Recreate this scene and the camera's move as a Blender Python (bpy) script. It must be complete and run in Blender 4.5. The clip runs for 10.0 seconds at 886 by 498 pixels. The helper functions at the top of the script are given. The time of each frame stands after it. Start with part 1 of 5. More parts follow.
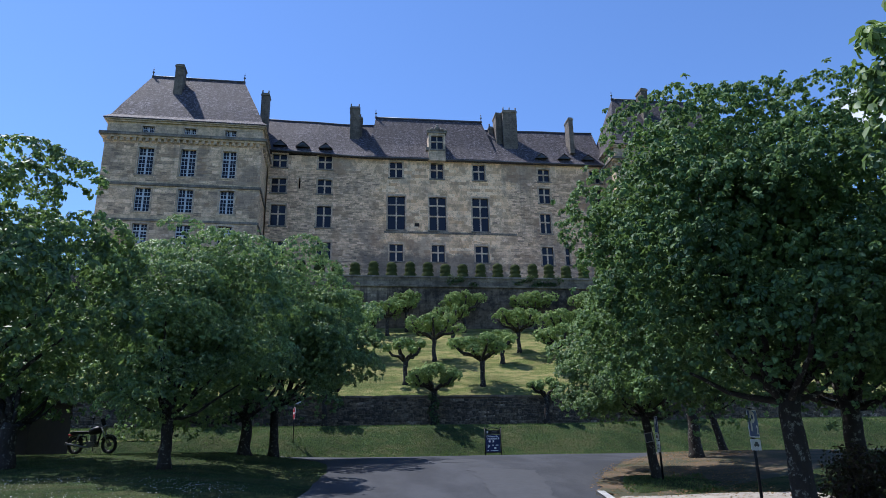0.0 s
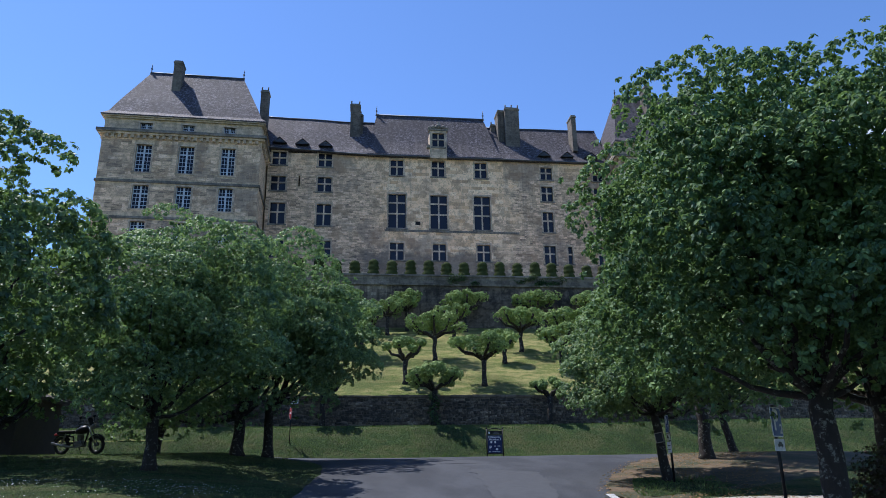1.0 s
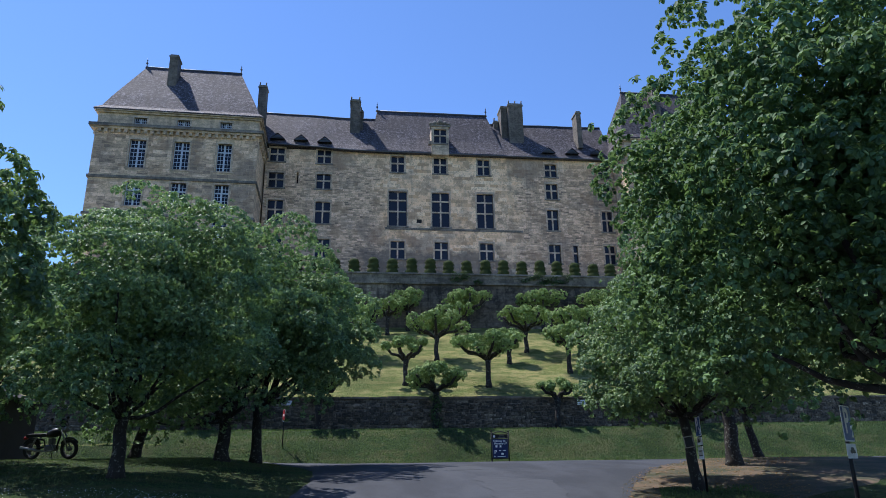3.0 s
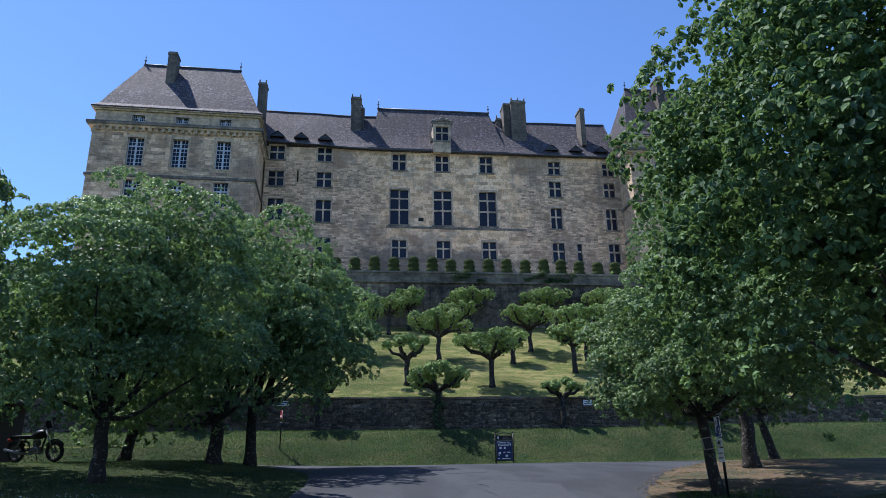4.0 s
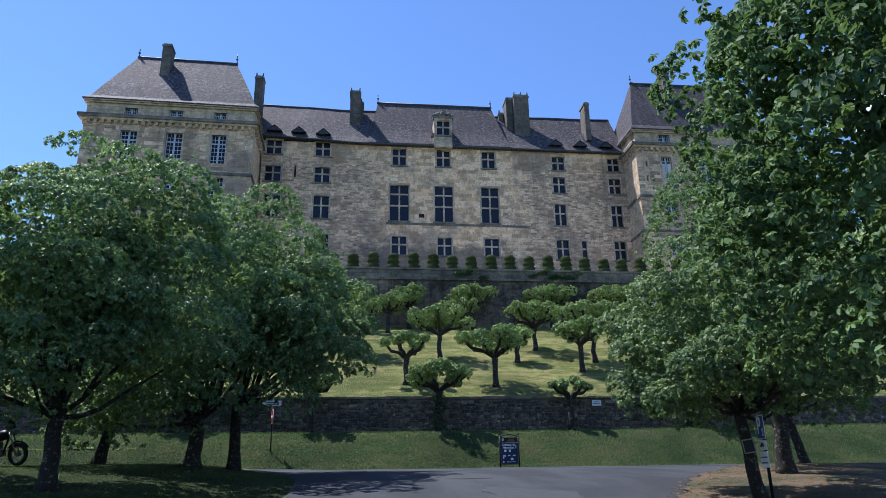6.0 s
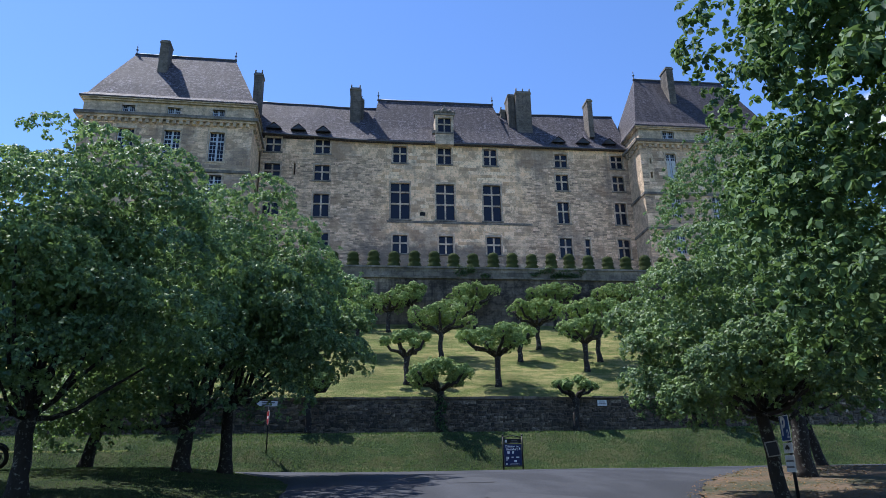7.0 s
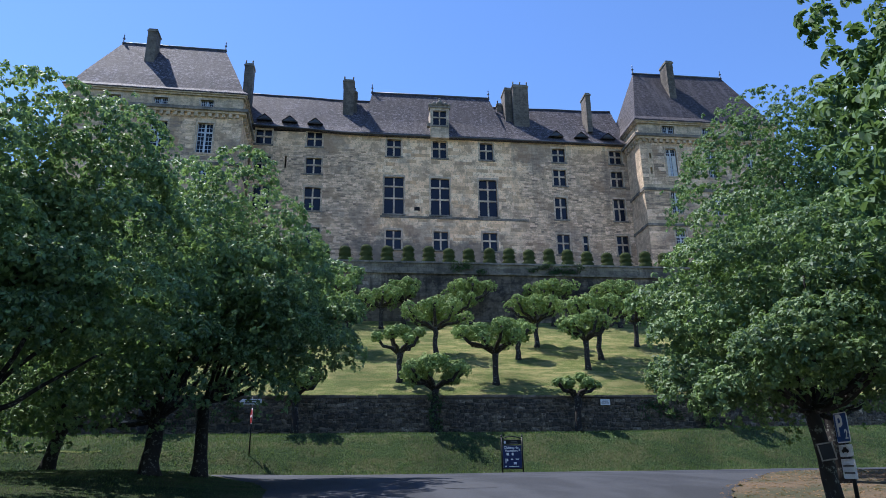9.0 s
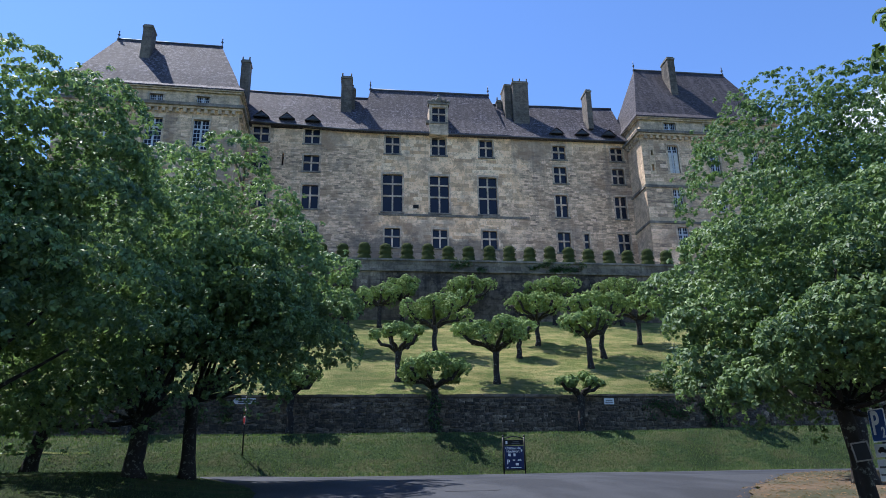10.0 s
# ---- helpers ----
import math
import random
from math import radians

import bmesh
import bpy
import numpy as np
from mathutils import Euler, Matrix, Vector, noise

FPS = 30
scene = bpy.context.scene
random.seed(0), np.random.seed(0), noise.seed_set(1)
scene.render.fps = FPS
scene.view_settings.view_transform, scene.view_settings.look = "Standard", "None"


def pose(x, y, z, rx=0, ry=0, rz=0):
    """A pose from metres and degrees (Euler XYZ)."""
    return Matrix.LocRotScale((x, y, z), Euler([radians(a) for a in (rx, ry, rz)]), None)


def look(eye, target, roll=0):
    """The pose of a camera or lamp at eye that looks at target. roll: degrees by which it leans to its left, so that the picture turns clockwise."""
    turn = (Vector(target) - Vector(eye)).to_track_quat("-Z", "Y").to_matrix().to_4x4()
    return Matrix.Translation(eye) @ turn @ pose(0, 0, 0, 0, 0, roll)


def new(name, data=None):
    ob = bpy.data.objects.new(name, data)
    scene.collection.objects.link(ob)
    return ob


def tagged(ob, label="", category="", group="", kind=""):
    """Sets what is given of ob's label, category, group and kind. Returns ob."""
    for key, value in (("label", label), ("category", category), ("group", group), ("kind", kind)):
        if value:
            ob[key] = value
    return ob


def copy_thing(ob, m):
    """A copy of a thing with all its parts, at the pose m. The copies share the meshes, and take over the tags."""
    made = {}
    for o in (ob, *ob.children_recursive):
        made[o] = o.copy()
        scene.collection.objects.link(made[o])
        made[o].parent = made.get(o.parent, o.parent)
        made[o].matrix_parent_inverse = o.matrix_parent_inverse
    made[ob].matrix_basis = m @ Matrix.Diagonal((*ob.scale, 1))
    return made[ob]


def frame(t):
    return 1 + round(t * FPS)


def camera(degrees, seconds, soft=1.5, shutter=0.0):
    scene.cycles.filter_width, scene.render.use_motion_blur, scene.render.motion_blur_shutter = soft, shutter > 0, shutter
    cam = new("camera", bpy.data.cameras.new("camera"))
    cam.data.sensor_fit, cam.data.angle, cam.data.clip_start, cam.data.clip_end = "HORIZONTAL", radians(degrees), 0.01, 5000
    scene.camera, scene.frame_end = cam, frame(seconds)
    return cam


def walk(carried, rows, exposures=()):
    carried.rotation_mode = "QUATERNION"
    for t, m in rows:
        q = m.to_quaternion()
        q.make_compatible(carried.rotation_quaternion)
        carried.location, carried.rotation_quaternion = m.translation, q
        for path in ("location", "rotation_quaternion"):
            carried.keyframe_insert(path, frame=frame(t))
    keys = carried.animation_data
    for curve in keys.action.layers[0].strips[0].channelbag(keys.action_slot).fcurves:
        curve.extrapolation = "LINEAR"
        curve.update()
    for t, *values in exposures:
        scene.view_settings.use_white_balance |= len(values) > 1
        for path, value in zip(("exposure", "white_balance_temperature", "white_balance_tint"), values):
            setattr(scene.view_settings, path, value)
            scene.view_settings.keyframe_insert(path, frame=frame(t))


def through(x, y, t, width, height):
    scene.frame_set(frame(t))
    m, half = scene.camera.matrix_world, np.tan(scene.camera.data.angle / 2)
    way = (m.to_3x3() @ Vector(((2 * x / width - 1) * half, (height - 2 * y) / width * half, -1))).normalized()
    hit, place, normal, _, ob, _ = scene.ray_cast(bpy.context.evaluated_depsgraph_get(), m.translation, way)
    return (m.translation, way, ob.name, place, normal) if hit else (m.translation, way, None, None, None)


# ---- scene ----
cam = camera(65.7, 10.0, 0.6)
PATH = [
    (0, (0.302, 0.081, 2.029), (0.546, 1.975, 2.624), -1.0),
    (0.5, (0.406, 0.584, 2.025), (0.647, 2.478, 2.621), -1.0),
    (1, (0.477, 1.047, 2.021), (0.716, 2.941, 2.62), -0.9),
    (1.5, (0.559, 1.57, 2.038), (0.797, 3.463, 2.638), -0.9),
    (2, (0.64, 2.078, 2.052), (0.876, 3.97, 2.655), -0.8),
    (2.5, (0.644, 2.555, 2.075), (0.88, 4.447, 2.681), -0.8),
    (4, (0.835, 4.081, 2.148), (1.062, 5.972, 2.76), -0.9),
    (4.5, (0.855, 4.585, 2.173), (1.082, 6.475, 2.785), -0.8),
    (5, (0.934, 5.12, 2.196), (1.159, 7.01, 2.811), -0.8),
    (5.5, (0.982, 5.593, 2.197), (1.207, 7.482, 2.814), -0.8),
    (7, (1.219, 7.012, 2.289), (1.437, 8.901, 2.909), -0.9),
    (7.5, (1.233, 7.444, 2.312), (1.45, 9.333, 2.933), -0.8),
    (8, (1.287, 7.915, 2.324), (1.509, 9.803, 2.945), -0.8),
    (8.5, (1.315, 8.386, 2.347), (1.542, 10.274, 2.967), -0.8),
    (9, (1.335, 8.855, 2.363), (1.571, 10.741, 2.985), -0.8),
    (9.5, (1.402, 9.287, 2.368), (1.64, 11.173, 2.992), -0.8),
    (10, (1.44, 9.745, 2.388), (1.678, 11.63, 3.012), -0.9),
]
walk(cam, [(t, look(eye, target, roll)) for t, eye, target, roll in PATH], [(0, 0.50, 5840, 15), (5, 0.60, 5840, 15), (10, 0.73, 5840, 15)])

# ---- world, sun ----
SUN_D = Vector((0.42, -0.33, -1.0)).normalized()
to_sun = -SUN_D
elev = math.asin(to_sun.z)
azim = math.atan2(to_sun.x, to_sun.y)
CLOUD = (0.628, 0.665, 0.402)
world = bpy.data.worlds.new("sky")
scene.world = world
world.use_nodes = True
wn, wl = world.node_tree.nodes, world.node_tree.links
bg = wn["Background"]
sky = wn.new("ShaderNodeTexSky")
sky.sky_type, sky.sun_disc = "NISHITA", False
sky.sun_elevation, sky.sun_rotation = elev, azim
sky.air_density, sky.dust_density, sky.ozone_density = 1.0, 0.1, 4.0
deep = wn.new("ShaderNodeMix")
deep.data_type, deep.blend_type = "RGBA", "MULTIPLY"
deep.inputs[0].default_value = 1.0
deep.inputs[7].default_value = (0.86, 0.97, 1.11, 1)
wl.new(sky.outputs[0], deep.inputs[6])
# one small white cloud low in the sky
way = wn.new("ShaderNodeTexCoord")
gap = wn.new("ShaderNodeVectorMath")
gap.operation = "SUBTRACT"
gap.inputs[1].default_value = CLOUD
wl.new(way.outputs["Generated"], gap.inputs[0])
squash = wn.new("ShaderNodeVectorMath")
squash.operation = "MULTIPLY"
squash.inputs[1].default_value = (15.0, 15.0, 24.0)
wl.new(gap.outputs[0], squash.inputs[0])
far = wn.new("ShaderNodeVectorMath")
far.operation = "LENGTH"
wl.new(squash.outputs[0], far.inputs[0])
puff = wn.new("ShaderNodeTexNoise")
puff.inputs["Scale"].default_value, puff.inputs["Detail"].default_value = 26.0, 5.0
wl.new(way.outputs["Generated"], puff.inputs["Vector"])
both = wn.new("ShaderNodeMath")
both.operation = "SUBTRACT"
wl.new(puff.outputs[0], both.inputs[0])
half = wn.new("ShaderNodeMath")
half.operation = "MULTIPLY"
half.inputs[1].default_value = 0.55
wl.new(far.outputs["Value"], half.inputs[0])
wl.new(half.outputs[0], both.inputs[1])
edge = wn.new("ShaderNodeMapRange")
edge.inputs[1].default_value, edge.inputs[2].default_value = 0.0, 0.16
wl.new(both.outputs[0], edge.inputs[0])
cloud = wn.new("ShaderNodeMix")
cloud.data_type = "RGBA"
cloud.inputs[7].default_value = (5.2, 5.6, 6.2, 1)
wl.new(edge.outputs[0], cloud.inputs[0])
wl.new(deep.outputs[2], cloud.inputs[6])
wl.new(cloud.outputs[2], bg.inputs[0])
bg.inputs[1].default_value = 0.117
sun = new("sun", bpy.data.lights.new("sun", "SUN"))
sun.data.energy, sun.data.angle, sun.data.color = 5.0, radians(0.53), (1.0, 0.95, 0.86)
sun.matrix_world = look((0, 0, 90), Vector((0, 0, 90)) + SUN_D)


# ---- materials ----
class Net:
    """A short way to write node trees."""

    def __init__(self, name):
        self.m = bpy.data.materials.new(name)
        self.m.use_nodes = True
        self.t = self.m.node_tree
        self.b = self.t.nodes["Principled BSDF"]
        self.b.inputs["Specular IOR Level"].default_value = 0.3

    def n(self, kind, **ins):
        node = self.t.nodes.new("ShaderNode" + kind)
        for k, v in ins.items():
            self.put(node, k.replace("_", " "), v)
        return node

    def put(self, node, key, v):
        sock = node.inputs[int(key[1:])] if key[0] == "i" and key[1:].isdigit() else node.inputs[key]
        if isinstance(v, bpy.types.NodeSocket):
            self.t.links.new(v, sock)
        else:
            sock.default_value = v

    def pos(self):
        return self.n("NewGeometry").outputs["Position"]

    def obj(self):
        return self.n("TexCoord").outputs["Object"]

    def scaled(self, vec, s):
        node = self.n("VectorMath", i0=vec, i1=s)
        node.operation = "MULTIPLY"
        return node.outputs[0]

    def upright(self, vec):
        """(x + y, z, 0), to lay courses on upright faces."""
        s = self.n("SeparateXYZ", i0=vec)
        a = self.n("Math", i0=s.outputs[0], i1=s.outputs[1])
        return self.n("CombineXYZ", i0=a.outputs[0], i1=s.outputs[2]).outputs[0]

    def noise(self, vec, scale, detail=4.0, rough=0.55):
        return self.n("TexNoise", Vector=vec, Scale=scale, Detail=detail, Roughness=rough).outputs[0]

    def ramp(self, fac, stops):
        r = self.n("ValToRGB", Fac=fac)
        while len(r.color_ramp.elements) < len(stops):
            r.color_ramp.elements.new(0.5)
        for e, (p, c) in zip(r.color_ramp.elements, stops):
            e.position, e.color = p, (c, c, c, 1) if isinstance(c, (int, float)) else (*c, 1)
        return r.outputs[0]

    def mix(self, fac, a, b, how="MIX"):
        x = self.n("Mix")
        x.data_type, x.blend_type = "RGBA", how
        for i, v in ((0, fac), (6, a), (7, b)):
            if isinstance(v, bpy.types.NodeSocket):
                self.t.links.new(v, x.inputs[i])
            else:
                x.inputs[i].default_value = v if i == 0 else (*v, 1) if len(v) == 3 else v
        return x.outputs[2]

    def math(self, op, a, b=0.0):
        x = self.n("Math", i0=a, i1=b)
        x.operation = op
        return x.outputs[0]

    def bump(self, height, strength=0.5, dist=0.02, under=None):
        x = self.n("Bump", Height=height, Strength=strength, Distance=dist)
        if under is not None:
            self.put(x, "Normal", under)
        return x.outputs[0]

    def done(self, color=None, rough=0.8, normal=None, **more):
        if color is not None:
            self.put(self.b, "Base Color", color if isinstance(color, bpy.types.NodeSocket) else (*color, 1))
        self.put(self.b, "Roughness", rough)
        if normal is not None:
            self.put(self.b, "Normal", normal)
        for k, v in more.items():
            self.put(self.b, k.replace("_", " "), v)
        return self.m


def plain(name, col, rough=0.6, metal=0.0, grain=30.0, vary=0.25):
    """A painted, metal or wooden surface with fine grain and wear."""
    k = Net(name)
    p = k.obj()
    f = k.noise(p, grain, 5.0)
    g = k.noise(p, grain * 0.12, 3.0)
    c = k.mix(f, [v * (1 - vary) for v in col], [min(1, v * (1 + vary)) for v in col])
    c = k.mix(k.ramp(g, [(0.35, 0.0), (0.7, 0.6)]), c, [v * (1 - 1.2 * vary) for v in col])
    return k.done(c, rough, k.bump(f, 0.15, 0.004), Metallic=metal)


def masonry(name, light, warm, dark, course, length, stain_z=None, sooty=0.45):
    """Coursed stone: blocks that differ, patches of weathering, streaks of dirt."""
    k = Net(name)
    p = k.pos()
    warp = k.n("VectorMath", i0=p, i1=k.scaled(k.n("TexNoise", Vector=p, Scale=0.9, Detail=2.0).outputs[1], (0.25, 0.25, 0.14)))
    u = k.upright(warp.outputs[0])
    br = k.n("TexBrick", Vector=u, Color1=(0, 0, 0, 1), Color2=(1, 1, 1, 1), Mortar=(0.5, 0.5, 0.5, 1), Scale=1.0)
    br.inputs["Mortar Size"].default_value, br.inputs["Mortar Smooth"].default_value = 0.012, 0.6
    br.inputs["Brick Width"].default_value, br.inputs["Row Height"].default_value = length, course
    br.squash, br.offset_frequency = 0.8, 2
    c = k.mix(br.outputs[0], light, warm)
    patch = k.ramp(k.noise(p, 0.22, 5.0, 0.65), [(0.40, 0.0), (0.60, 1.0)])
    fine = k.noise(p, 3.2, 6.0, 0.7)
    c = k.mix(k.math("MULTIPLY", patch, sooty + 0.3), c, dark)
    c = k.mix(k.ramp(fine, [(0.38, 0.75), (0.62, 0.0)]), c, [v * 0.45 for v in light])
    rub = k.ramp(k.noise(k.scaled(p, (1.0, 1.0, 1.2)), 1.3, 5.0, 0.75), [(0.45, 0.0), (0.6, 0.55)])
    c = k.mix(rub, c, [min(1.0, v * 1.35) for v in light])
    streak = k.ramp(k.noise(k.scaled(p, (1.5, 1.5, 0.07)), 1.0, 4.0), [(0.5, 0.0), (0.72, sooty)])
    c = k.mix(streak, c, [v * 0.4 for v in dark])
    if stain_z:
        z = k.n("SeparateXYZ", i0=p).outputs[2]
        edge = k.math("ADD", z, k.math("MULTIPLY", k.noise(p, 0.7, 4.0), 5.0))
        damp = k.ramp(k.math("MULTIPLY", k.math("SUBTRACT", edge, stain_z), 0.25), [(0.35, 0.75), (0.62, 0.0)])
        c = k.mix(damp, c, [v * 0.55 for v in dark])
    c = k.mix(k.math("MULTIPLY", br.outputs[1], 0.55), c, [v * 0.5 for v in dark])
    h = k.math("ADD", k.math("MULTIPLY", br.outputs[1], -0.8), k.math("MULTIPLY", fine, 0.8))
    return k.done(c, 0.9, k.bump(h, 0.7, 0.05))


def facade_mat(name="facade_stone", pieces=False):
    """The long front: pale ashlar in the middle and along the top, brown-grey rubble elsewhere, damp at the foot."""
    k = Net(name)
    p = k.pos()
    warp = k.n("VectorMath", i0=p, i1=k.scaled(k.n("TexNoise", Vector=p, Scale=0.8, Detail=3.0).outputs[1], (0.3, 0.3, 0.16)))
    u = k.upright(warp.outputs[0])

    def bricks(length, course, mortar):
        br = k.n("TexBrick", Vector=u, Color1=(0, 0, 0, 1), Color2=(1, 1, 1, 1), Mortar=(0.35, 0.35, 0.35, 1), Scale=1.0)
        br.inputs["Mortar Size"].default_value, br.inputs["Mortar Smooth"].default_value = mortar, 0.5
        br.inputs["Brick Width"].default_value, br.inputs["Row Height"].default_value = length, course
        return br

    big, small = bricks(0.85, 0.40, 0.012), bricks(0.42, 0.19, 0.02)
    one, two = big.outputs[0], small.outputs[0]
    if pieces:
        one = two = k.math("FRACT", k.math("ADD", k.n("ObjectInfo").outputs["Random"], k.n("NewGeometry").outputs["Random Per Island"]))
    ash = k.ramp(one, [(0.0, (0.54, 0.36, 0.21)), (0.25, (0.90, 0.635, 0.39)), (0.8, (0.98, 0.765, 0.52)), (1.0, (0.68, 0.43, 0.235))])
    flat = k.noise(k.scaled(warp.outputs[0], (0.9, 0.9, 4.2)), 1.5, 7.0, 0.75)
    pick = k.math("ADD", k.math("MULTIPLY", two, 0.55), k.math("MULTIPLY", k.ramp(flat, [(0.36, 0.0), (0.64, 1.0)]), 0.45))
    rub = k.ramp(pick, [(0.12, (0.20, 0.15, 0.115)), (0.35, (0.52, 0.38, 0.255)), (0.6, (0.76, 0.55, 0.365)), (0.9, (0.97, 0.75, 0.54))])
    s = k.n("SeparateXYZ", i0=p)
    wob = k.math("MULTIPLY", k.math("SUBTRACT", k.noise(p, 0.33, 5.0, 0.65), 0.5), 14.0)
    off = k.math("ABSOLUTE", k.math("SUBTRACT", s.outputs[0], 10.2))
    mid = k.ramp(k.math("MULTIPLY", k.math("ADD", off, wob), 0.05), [(0.34, 1.0), (0.42, 0.0)])
    top = k.ramp(k.math("MULTIPLY", k.math("SUBTRACT", k.math("ADD", s.outputs[2], k.math("MULTIPLY", wob, 0.35)), 30.0), 0.1), [(0.36, 0.0), (0.48, 0.8)])
    c = k.mix(k.math("MAXIMUM", mid, top), rub, ash)
    fine = k.noise(p, 4.5, 8.0, 0.82)
    c = k.mix(k.ramp(fine, [(0.36, 0.7), (0.50, 0.0)]), c, (0.22, 0.16, 0.115))
    sooty = k.ramp(k.noise(p, 0.16, 5.0, 0.7), [(0.50, 0.0), (0.58, 0.6)])
    c = k.mix(sooty, c, (0.21, 0.165, 0.135))
    blot = k.ramp(k.noise(p, 0.6, 6.0, 0.7), [(0.52, 0.0), (0.58, 0.6)])
    c = k.mix(blot, c, (0.35, 0.23, 0.145))
    streak = k.ramp(k.noise(k.scaled(p, (1.3, 1.3, 0.06)), 1.0, 4.0), [(0.55, 0.0), (0.75, 0.45)])
    c = k.mix(streak, c, (0.15, 0.13, 0.115))
    edge = k.math("ADD", s.outputs[2], k.math("MULTIPLY", k.noise(p, 0.45, 6.0, 0.7), 8.0))
    reach = k.ramp(k.math("MULTIPLY", k.math("ADD", s.outputs[0], wob), 0.04), [(0.0, 0.25), (0.07, 0.8), (0.66, 0.8), (0.72, 0.05)])
    damp = k.math("MULTIPLY", k.math("MULTIPLY", reach, 1.0), k.ramp(k.math("MULTIPLY", k.math("SUBTRACT", edge, 26.4), 0.25), [(0.40, 1.0), (0.74, 0.0)]))
    c = k.mix(damp, c, (0.125, 0.112, 0.10))
    joint = k.mix(k.math("MAXIMUM", mid, top), k.n("CombineXYZ", i0=small.outputs[1]).outputs[0], k.n("CombineXYZ", i0=big.outputs[1]).outputs[0])
    jf = k.n("SeparateXYZ", i0=joint).outputs[0]
    if not pieces:
        c = k.mix(k.math("MULTIPLY", jf, 0.3), c, (0.24, 0.20, 0.16))
    return k.done(c, 0.92, k.bump(k.math("SUBTRACT", fine, jf), 0.5, 0.05))


FACADE = facade_mat()
BLOCK = facade_mat("facade_block", True)
PAV = masonry("pavilion_stone", (0.66, 0.495, 0.325), (0.74, 0.545, 0.345), (0.38, 0.30, 0.225), 0.38, 0.85, None, 0.35)
TRIM = masonry("dressed_stone", (0.58, 0.46, 0.335), (0.62, 0.48, 0.335), (0.30, 0.25, 0.20), 0.6, 1.1, None, 0.4)
LEDGE = masonry("weathered_ledge", (0.24, 0.215, 0.18), (0.29, 0.25, 0.20), (0.09, 0.085, 0.08), 0.5, 1.2, None, 0.5)
UPPER = masonry("terrace_stone", (0.16, 0.128, 0.095), (0.43, 0.345, 0.25), (0.028, 0.026, 0.023), 0.3, 0.62, None, 0.8)
PARAPET = masonry("parapet_stone", (0.19, 0.16, 0.12), (0.40, 0.335, 0.255), (0.045, 0.042, 0.036), 0.36, 0.9, None, 0.5)
CHIMNEY = masonry("dark_chimney_stone", (0.17, 0.145, 0.12), (0.22, 0.185, 0.145), (0.06, 0.055, 0.05), 0.3, 0.6, None, 0.5)
RUBBLE = masonry("rubble_core", (0.23, 0.18, 0.13), (0.27, 0.21, 0.15), (0.06, 0.057, 0.053), 0.2, 0.35, None, 0.5)


def roof_mat(name="lauze_roof", lichen=0.6):
    k = Net(name)
    p = k.pos()
    u = k.upright(p)
    br = k.n("TexBrick", Vector=u, Color1=(0, 0, 0, 1), Color2=(1, 1, 1, 1), Mortar=(0.2, 0.2, 0.2, 1), Scale=1.0)
    br.inputs["Mortar Size"].default_value = 0.018
    br.inputs["Brick Width"].default_value, br.inputs["Row Height"].default_value = 0.26, 0.16
    c = k.mix(br.outputs[0], (0.020, 0.018, 0.024), (0.070, 0.060, 0.066))
    lich = k.ramp(k.noise(p, 3.4, 8.0, 0.8), [(0.51, 0.0), (0.58, lichen)])
    c = k.mix(lich, c, (0.27, 0.245, 0.275))
    big = k.ramp(k.noise(p, 0.35, 4.0), [(0.38, 0.0), (0.65, 0.6)])
    c = k.mix(big, c, (0.055, 0.045, 0.046))
    run = k.ramp(k.noise(k.scaled(p, (2.0, 0.25, 0.25)), 0.8, 4.0), [(0.52, 0.0), (0.7, 0.5)])
    c = k.mix(run, c, (0.13, 0.115, 0.115))
    h = k.math("ADD", k.math("MULTIPLY", br.outputs[1], -0.7), k.noise(p, 6.0, 5.0, 0.7))
    return k.done(c, 0.8, k.bump(h, 0.6, 0.05))


ROOF = roof_mat()
ROOF_OLD = roof_mat("lichened_lauze_roof", 0.9)
ROOF_DARK = roof_mat("dark_lauze_roof", 0.28)
LEAD = plain("lead", (0.09, 0.095, 0.11), 0.5, 0.3)
DARKWOOD = plain("dark_wood", (0.05, 0.04, 0.035), 0.7)
FRAMEW = plain("pale_paint", (0.50, 0.53, 0.58), 0.55)
BLIND = plain("white_shutter", (0.62, 0.62, 0.60), 0.6)
# near-black colour that stands in for the shade of unlit interiors
VOID = plain("room_shade_black", (0.012, 0.012, 0.014), 0.9)


def glass_mat():
    k = Net("window_glass")
    w = k.noise(k.pos(), 1.3, 2.0)
    return k.done((0.012, 0.015, 0.026), 0.12, k.bump(w, 0.2, 0.03), Specular_IOR_Level=0.28)


GLASS = glass_mat()


def leaf_mat(name, dark, light, gloss=0.42, through=0.35, sheen=0.25):
    k = Net(name)
    g = k.n("NewGeometry")
    r = g.outputs["Random Per Island"]
    big = k.noise(k.pos(), 0.9, 3.0)
    pick = k.math("ADD", k.math("MULTIPLY", r, 0.3), k.math("MULTIPLY", big, 0.7))
    c = k.mix(k.ramp(pick, [(0.25, 0.0), (0.5, 0.5), (0.72, 1.0)]), dark, light)
    tr = k.n("BsdfTranslucent", Color=k.mix(0.5, c, (0.23, 0.365, 0.075)))
    k.done(c, gloss, None, Specular_IOR_Level=sheen)
    out = k.t.nodes["Material Output"]
    m = k.n("MixShader", i0=through, i1=k.b.outputs[0], i2=tr.outputs[0])
    k.t.links.new(m.outputs[0], out.inputs[0])
    return k.m


